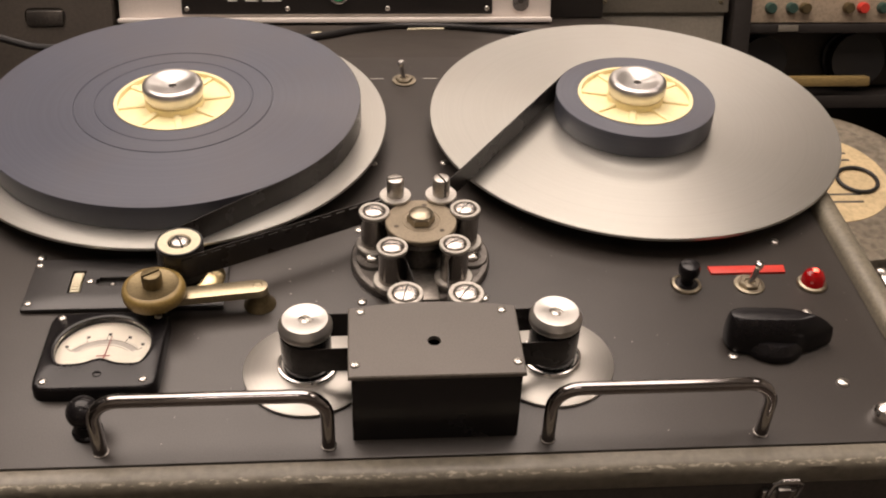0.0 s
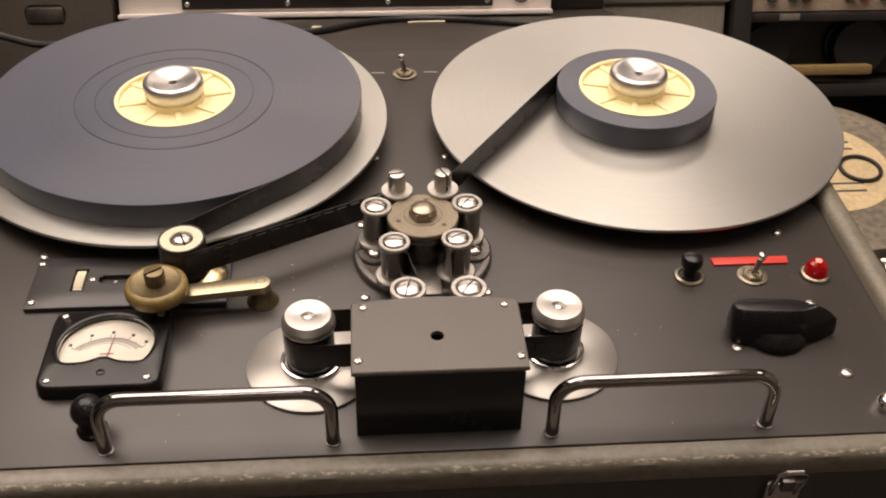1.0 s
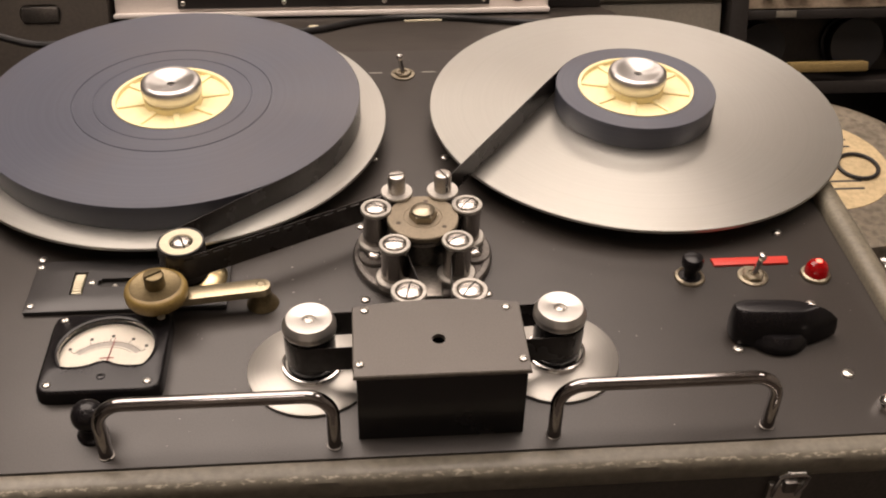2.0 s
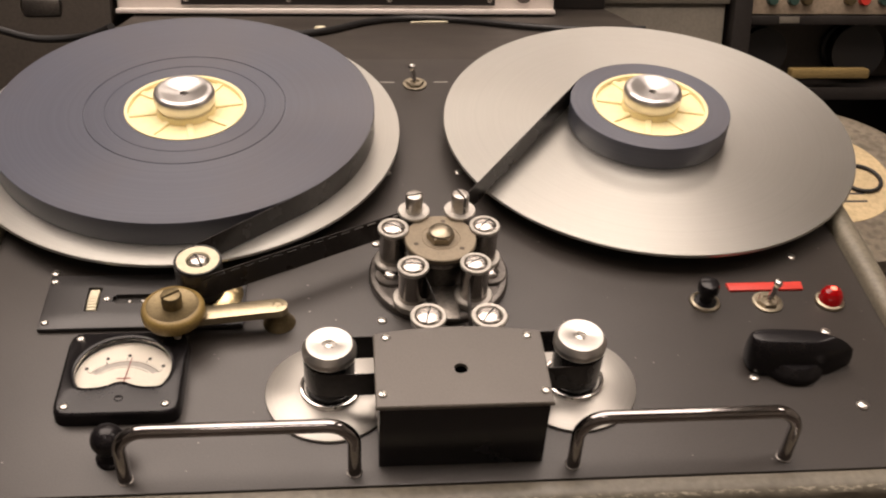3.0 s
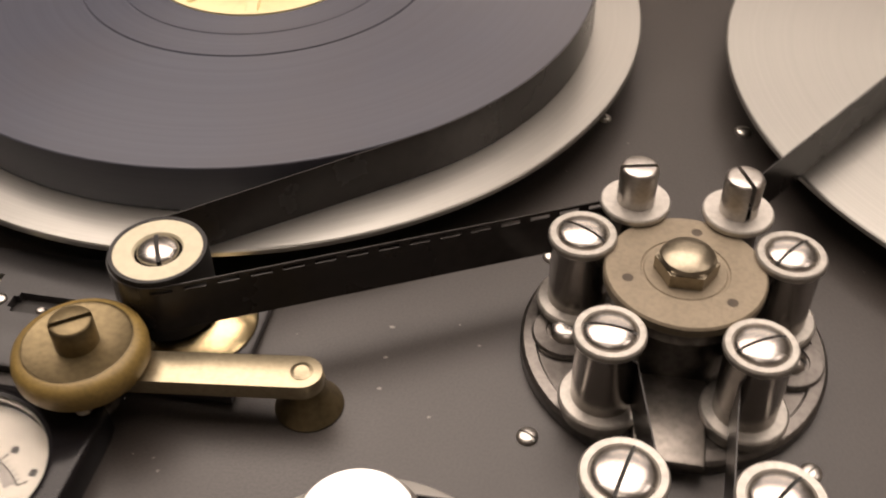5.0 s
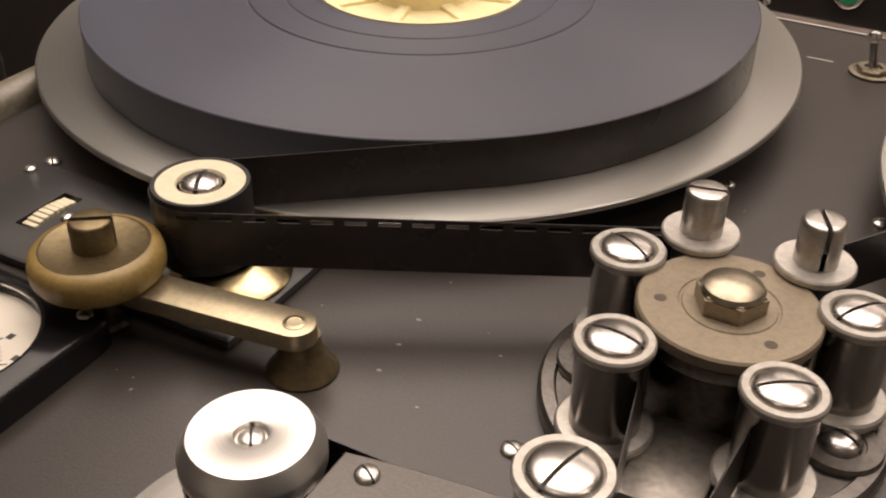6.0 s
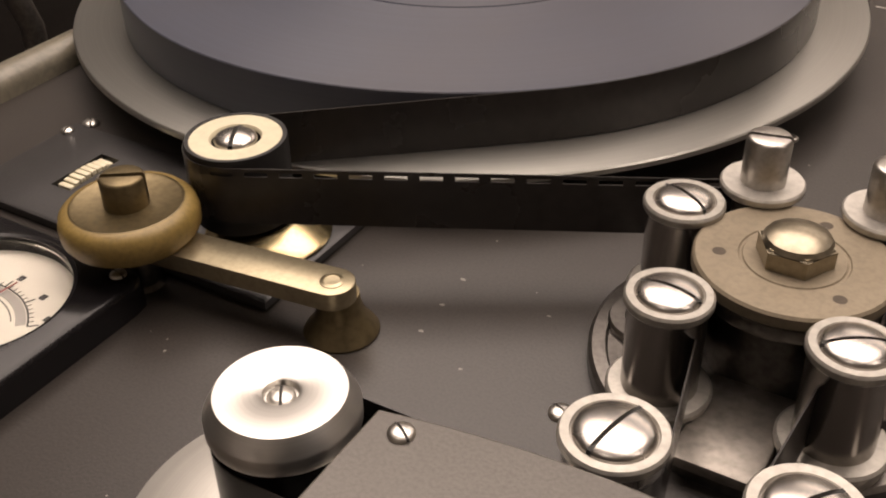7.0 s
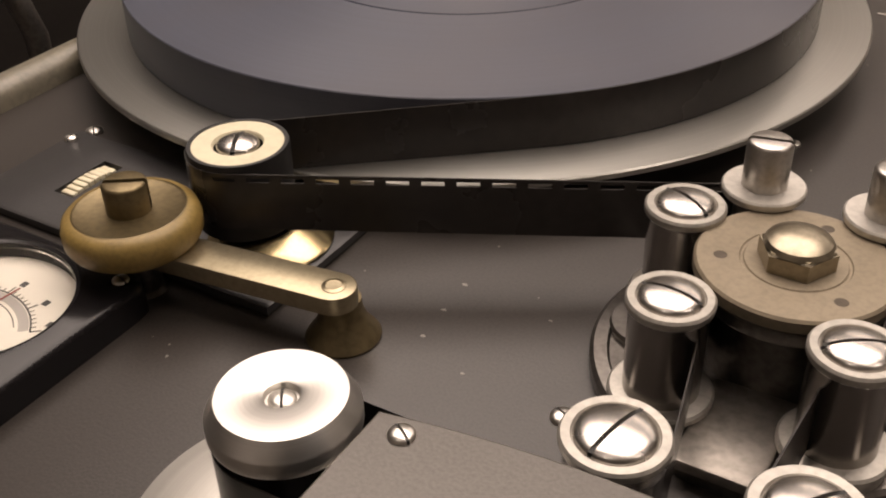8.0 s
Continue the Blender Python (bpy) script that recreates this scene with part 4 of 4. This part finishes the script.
part("cap", lathe([(3.2, 7), (5.2, 8), (5.6, 9.4), (5.6, 12.2), (4.8, 13.8), (3, 14.4), (0, 14.5)], 36), BAKELITE, push)
lampth = thing("indicator_lamp", on_deck(207.6, -22.8), "lit red jewel indicator lamp in a nickel ring", "indicator lamp")
part("ring", lathe([(5.4, 0), (7.8, 0), (8.0, 0.5), (7.4, 1.6), (6.2, 2.0), (5.6, 1.6)], 40), NICKEL, lampth)
part("lens", lathe([(6.0, 1.0), (6.0, 4.2), (5.6, 6.2), (4.5, 8.2), (2.6, 9.6), (0, 10.0)], 20), RED_LENS, lampth, "glowing red lens", sharp=10)
part("glow_spot", lathe([(2.0, 7.6), (1.9, 9.6), (1.2, 10.2), (0, 10.35)], 14), RED_CORE, lampth)
for x, w in ((-18, 9), (18, 9)):
    solid("faded_legend", prism(rounded(w, 1.4, 0.3), 0.02, 0.08), FADED_INK, on_deck(x + 0.6, 201.3), "faded white printed legend bar on the deck", "marking", "faded legends")

# ---- rotary pointer knob ----
knob = thing("rotary_knob", on_deck(171.4, -66.4, 0, -4), "large black bakelite bar knob with a pointed end", "knob")
part("skirt", lathe([(0, 0.3), (15.5, 0.3), (15.8, 1.0), (15.2, 4.5), (12, 8.0), (0, 8.2)], 64), BAKELITE, knob)


def bar_grip():
    """A bar with one blunt and one pointed end, lofted through rounded plans of growing height."""
    bm = bmesh.new()
    n, rings = 48, []
    for z, w, x0, x1 in ((1.2, 9.6, -23.5, 29.5), (6.0, 9.2, -24.0, 29.5), (11.0, 8.2, -24.0, 28.5), (15.0, 6.8, -23.8, 24.5), (17.6, 5.4, -23.4, 20.5), (18.8, 4.6, -22.8, 17.5), (19.0, 3.4, -21.6, 15.0)):
        ring = []
        for i in range(n):
            a = 2 * math.pi * i / n
            c, q = math.cos(a), math.sin(a)
            if c < 0:
                x = x0 * abs(c) ** 0.35
            else:
                x = x1 * abs(c) ** 0.9
            y = w * math.copysign(abs(q) ** 0.8, q) * (1.0 if x < 4 else max(0.16, 1 - ((x - 4) / (x1 - 4)) ** 2.4 * 0.84))
            ring.append(bm.verts.new((x, y, z)))
        rings.append(ring)
    for a, b in zip(rings, rings[1:]):
        for i in range(n):
            bm.faces.new((a[i], a[(i + 1) % n], b[(i + 1) % n], b[i]))
    bm.faces.new(rings[0])
    bm.faces.new(rings[-1])
    return bm


part("grip", bar_grip(), BAKELITE, knob, "tapered bar grip", sharp=50)

# ---- behind the deck ----
amp = thing("amplifier", in_room(-50, 508, 76.3), "pale enamelled amplifier with a black front panel", "amplifier")
part("cabinet", box(-206, 4, 4.2, 206, 300, 150, 3), AMP_PAINT, amp, "pale enamelled housing")
part("front_frame", box(-206, 0, 3.0, 206, 6, 148, 2), AMP_PAINT, amp)
part("bottom_lip", box(-206, -9, 2.0, 206, 0.5, 6.6, 1.2), AMP_PAINT, amp, "projecting bottom lip")
part("front_panel", box(-147, -3, 9.5, 148.5, 0.2, 138, 1.2), AMP_BLACK, amp, "black front panel")
for x in (-142, -47.5, 47.5, 143):
    part("screw", slotted(2.3, 1.0, 0.2, turn=40), [ZINC, RECESS_SHADE], amp, at=pose(x / 1000, -0.003, 0.0148, 90))
for x, w in ((-118, 12), (-99, 13), (-81, 16), (-62, 22), (94, 8)):
    part("legend_bar", box(x - w / 2, -3.4, 24.6, x + w / 2, -2.9, 26.4), WHITE_INK, amp)
    if w > 12:
        part("legend_bar", box(x - w / 2 + 2, -3.4, 21.6, x + w / 2 - 2, -2.9, 23.2), WHITE_INK, amp)
part("lamp_bezel", lathe([(9.6, 0), (9.6, 3), (8.6, 4.4), (7.0, 4.6), (6.6, 3.4)], 40), CHROME, amp, at=pose(0.001, -0.003, 0.0285, 90))
part("green_lamp", lathe([(6.8, 1), (6.8, 4), (5.6, 6.4), (3.2, 7.8), (0, 8.2)], 32), GREEN_LENS, amp, "dim green lamp lens", at=pose(0.001, -0.003, 0.0285, 90))
part("switch_plate", prism(rounded(16, 34, 7.8), 0, 2.4, 0.8), CHROME, amp, at=pose(0.176, 0.0, 0.0285, 90))
# the hole's inner shade is painted on as a near-black cap
part("switch_hole", lathe([(3.6, 2.4), (3.8, 3.0), (2.6, 3.2), (0, 3.0)], 24), RECESS_SHADE, amp, at=pose(0.176, -0.0005, 0.0345, 90))
part("switch_hole", lathe([(3.0, 2.4), (3.2, 3.0), (2.2, 3.2), (0, 3.0)], 24), DARK_STEEL, amp, at=pose(0.176, -0.0005, 0.0225, 90))
part("knob", lathe([(9, 0), (9, 10), (8, 12), (0, 12)], 32), BAKELITE, amp, at=pose(0.095, -0.003, 0.075, 90))
part("knob", lathe([(9, 0), (9, 10), (8, 12), (0, 12)], 32), BAKELITE, amp, at=pose(-0.095, -0.003, 0.075, 90))


def smooth_line(pts, n=10):
    out = []
    p = [Vector(q) for q in pts]
    p = [2 * p[0] - p[1]] + p + [2 * p[-1] - p[-2]]
    for i in range(1, len(p) - 2):
        for k in range(n):
            t = k / n
            out.append(0.5 * (2 * p[i] + (p[i + 1] - p[i - 1]) * t + (2 * p[i - 1] - 5 * p[i] + 4 * p[i + 1] - p[i + 2]) * t ** 2 + (3 * p[i] - p[i - 1] - 3 * p[i + 1] + p[i + 2]) * t ** 3))
    return [tuple(v) for v in out] + [tuple(p[-2])]


solid("cable", add_tube(bmesh.new(), smooth_line([(-240, 290, 79.2), (-150, 320, 79.2), (-70, 368, 79.2), (-30, 430, 79.2), (10, 462, 79.2), (60, 450, 79.2), (110, 410, 79.2), (165, 385, 79.2), (214, 392, 79.2)]), 3.0, 12), RUBBER, ROOM, "black rubber cable lying across the desk top", "cable", "cables")
# the glint just below the cable, built as a short pale rod
solid("desk_glint", add_tube(bmesh.new(), smooth_line([(14, 448, 77.2), (30, 453, 77.2), (48, 452, 77.2)]), 1.0, 8), IVORY, ROOM, "thin pale line on the desk top, added as a glint", "cable", "cables")
# small pale disc on the desk top
solid("pale_disc", lathe([(0, 0), (5, 0), (5, 3), (4, 4), (0, 4.2)], 24), IVORY, in_room(-66, 400, 76.2), "small pale round disc on the desk top", "button")

# grey cabinet at the back, with a sunk pull
cab = thing("grey_cabinet", in_room(-322, 500, 0), "dull grey-brown metal cabinet with a dark recessed pull", "cabinet")
part("body", box(-62, 3, -850, 60, 400, 420, 2), CAB_PAINT, cab)
bm = bmesh.new()
outer = rounded(122, 470, 2, 8)
inner = rounded(38, 18, 8, 8)
lowv = [bm.verts.new((x, 0, y + 84)) for x, y in outer]
inv = [bm.verts.new((x, 0, y + 84)) for x, y in inner]
inb = [bm.verts.new((x, 14, y + 84)) for x, y in inner]
m = len(outer)
for i in range(m):
    j = (i + 1) % m
    bm.faces.new((lowv[i], lowv[j], inv[j], inv[i]))
    bm.faces.new((inv[i], inv[j], inb[j], inb[i]))
bm.faces.new(inb)
part("front", bm, [CAB_PAINT], cab, "grey-brown front")
part("pull", box(-17, -2, 76, 17, 3, 91, 2.0), DARK_STEEL, cab, "dark sunk pull")

side = thing("olive_cabinet", in_room(-470, 455, 0), "olive-grey metal cabinet with a round red button", "cabinet")
part("body", box(-100, 0, -850, 76, 420, 300, 3), CAB_LIGHT, side)
part("button_ring", lathe([(10, 0), (14, 0), (14.5, 2), (12, 4), (9.5, 3.4), (9.2, 1)], 36), RUBBER, side, at=pose(0.061, 0, 0.037, 90))
part("button", lathe([(9, 0), (9, 3), (7, 5), (0, 6)], 32), RED_PAINT, side, "round red button", at=pose(0.061, 0, 0.037, 90))
solid("wall_cable", add_tube(bmesh.new(), smooth_line([(-520, 440, 110), (-398, 446, 83), (-355, 452, 72), (-315, 452, 62), (-270, 440, 66), (-240, 400, 79)]), 3.4, 10), RUBBER, ROOM, "black cable hanging in front of the cabinets", "cable", "cables")

# grey box on the right-hand part of the desk
gbox = thing("grey_locker", in_room(292, 600, -850), "grey metal locker with screws at its panel corners", "locker")
part("body", box(-68, 6, 0, 70, 230, 1120, 2), CAB_LIGHT, gbox)
part("upper_panel", box(-71, 0, 928, 72, 6, 1118, 1.2), CAB_LIGHT, gbox)
part("lower_panel", box(-66, 3, 20, 68, 6, 924, 1.2), CAB_LIGHT, gbox)
for x in (-63, 63):
    part("screw", slotted(2.6, 1.0, 0.2, turn=40), [BRASS_BAR, RECESS_SHADE], gbox, at=pose(x / 1000, 0, 0.940, 90))
# black block added to make the gap between amplifier and locker dark
solid("gap_filler", box(-28, 0, 0, 28, 120, 150, 2), SHELF_DARK, in_room(191, 560, 76.3), "black block added to fill the dark gap beside the amplifier", "equipment")

rack = thing("equipment_rack", in_room(460, 600, 0), "dark equipment rack with a lit beige control panel", "rack")
part("upright", box(-92, -6, -850, -72, 260, 480, 2), SHELF_DARK, rack)
part("upright", box(260, -6, -850, 280, 260, 480, 2), SHELF_DARK, rack)
part("shelf", box(-72, 0, 56, 260, 250, 66, 1), SHELF_DARK, rack)
part("shelf", box(-72, 0, -26, 260, 250, -12, 1), SHELF_DARK, rack)
part("back", box(-72, 250, -850, 260, 258, 480, 1), SHELF_DARK, rack)
beige = part("control_panel", box(-71, 2, 67, 258, 14, 160, 1.5), BEIGE_PANEL, rack, "warm beige control panel")
for k, (x, mat) in enumerate(((-50, TEAL), (-27, TEAL), (-12, BRASS), (36, BRASS), (52, RED_PAINT), (74, TEAL), (100, BRASS), (130, TEAL))):
    part("knob", lathe([(6, 0), (6, 6), (5, 8), (0, 8)], 24), mat, beige, at=pose(x / 1000, 0.002, 0.083, 90))
part("label_plate", box(-40, -2, 58, -18, 0, 65, 0.4), CAB_LIGHT, rack)
part("wooden_bar", box(-20, -4, -1.5, 68, 10, 9, 1.5), TAN_WOOD, rack, "yellowed wooden bar")
part("back_plate", box(-60, 60, -10, 200, 66, 54, 1), CAB_PAINT, rack)
for x, r in ((-44, 26), (64, 30), (140, 28)):
    part("dark_spool", lathe([(0, 0), (r, 0), (r, 4), (r - 3, 5), (r - 3, 26), (r, 27), (r, 31), (0, 31)], 48), RUBBER, rack, at=pose(x / 1000, 0.052, 0.024, 90))

CAN = ROOM @ pose(0.362, 0.330, -0.040, 24)
can = thing("film_can", CAN, "round hammered metal film can with a yellowed label, leaning over", "film can")
part("body", lathe([(0, -34), (104, -34), (106, -32), (106, -4), (104, 0), (97, 2.4), (92, 1.2), (0, 1.2)], 96), CAN_METAL, can)
part("label", prism(circle(62, 64, 0, 4), 1.25, 1.7), PAPER, can, "yellowed paper label")
for x, y, w in ((20, 36, 34), (24, 26, 26), (10, -22, 40), (14, -32, 30)):
    part("print_bar", box(x - w / 2, y - 1.2, 1.75, x + w / 2, y + 1.2, 1.9), INK, can)
solid("black_ring", add_tube(bmesh.new(), [(17 * math.cos(radians(a)), 17 * math.sin(radians(a)), 1.7) for a in range(0, 361, 10)], 1.7, 12), RUBBER, CAN @ mm(33, -4, 1.75), "black rubber ring lying on the film can", "ring")
stand = thing("side_table", in_room(430, 215, -104), "dark side table that carries the film can", "table")
part("top", box(-184, -300, -18, 400, 330, -4.5, 2), SHELF_DARK, stand)
for x in (-168, 380):
    for y in (-280, 310):
        part("leg", box(x - 12, y - 12, -746, x + 12, y + 12, -18, 2), SHELF_DARK, stand)
bright = thing("chrome_catch", on_deck(251, -18, -4), "small chromed catch outside the side rail", "latch")
part("body", box(-4, -8, -4, 6, 8, 5, 2.2), CHROME, bright)

# pipe to the west of the machine
pipe = thing("metal_tube", in_room(-288, 72, -850), "bent bright metal tube standing beside the case", "pipe")
part("tube", add_tube(bmesh.new(), [(4, 2, 0), (3, 2, 700), (2, 1, 820), (0, -1, 850), (-2, -4, 864), (-6, -10, 876), (-14, -20, 890), (-30, -34, 906), (-52, -46, 920)], 4.4, 24), DARK_STEEL, pipe)


# dust and paint flecks on the deck
bm = bmesh.new()
for _ in range(170):
    x, y = random.uniform(-230, 230), random.uniform(-128, 225)
    r = random.uniform(0.12, 0.42)
    add_prism(bm, [(x + r * random.uniform(0.5, 1.3) * math.cos(a), y + r * random.uniform(0.5, 1.3) * math.sin(a)) for a in (0.2, 1.3, 2.4, 3.6, 4.6, 5.5)], 0.01, 0.07)
for x, y, r in ((-66.7, -1.6, 0.9), (-66.0, -11.8, 0.8), (-65.3, -21.6, 0.7), (-52, -28, 0.5), (-44, -4, 0.5), (60, 31, 0.6), (48, -44, 0.6), (95, -60, 0.5)):
    add_prism(bm, [(x + r * random.uniform(0.5, 1.4) * math.cos(a), y + 0.6 * r * random.uniform(0.5, 1.3) * math.sin(a)) for a in (0.2, 1.3, 2.4, 3.6, 4.6, 5.5)], 0.01, 0.08)
solid("dust_flecks", bm, FADED_INK, DECK, "scattered pale dust and paint flecks on the deck", "dust", kind="stuff")

# low black box to the west of the machine, added to darken the void there
trunk = thing("void_filler", in_room(-450, 120, -850), "matt black box added to keep the void beside the machine dark", "trunk")
part("body", box(-170, -420, 0, 120, 300, 700, 4), SHELF_DARK, trunk)
part("lid", box(-172, -422, 704, 122, 302, 745, 5), SHELF_DARK, trunk)

# black occluder further to the west, added to cover the bright wall
west = thing("west_occluder", in_room(-700, 260, -850), "tall matt black block added to hide the bright wall beyond the machine", "cabinet")
part("body", box(-60, -700, 0, 110, 560, 1300, 4), SHELF_DARK, west)
part("face_slab", box(111, -680, 60, 118, 540, 1280, 2), SHELF_DARK, west)
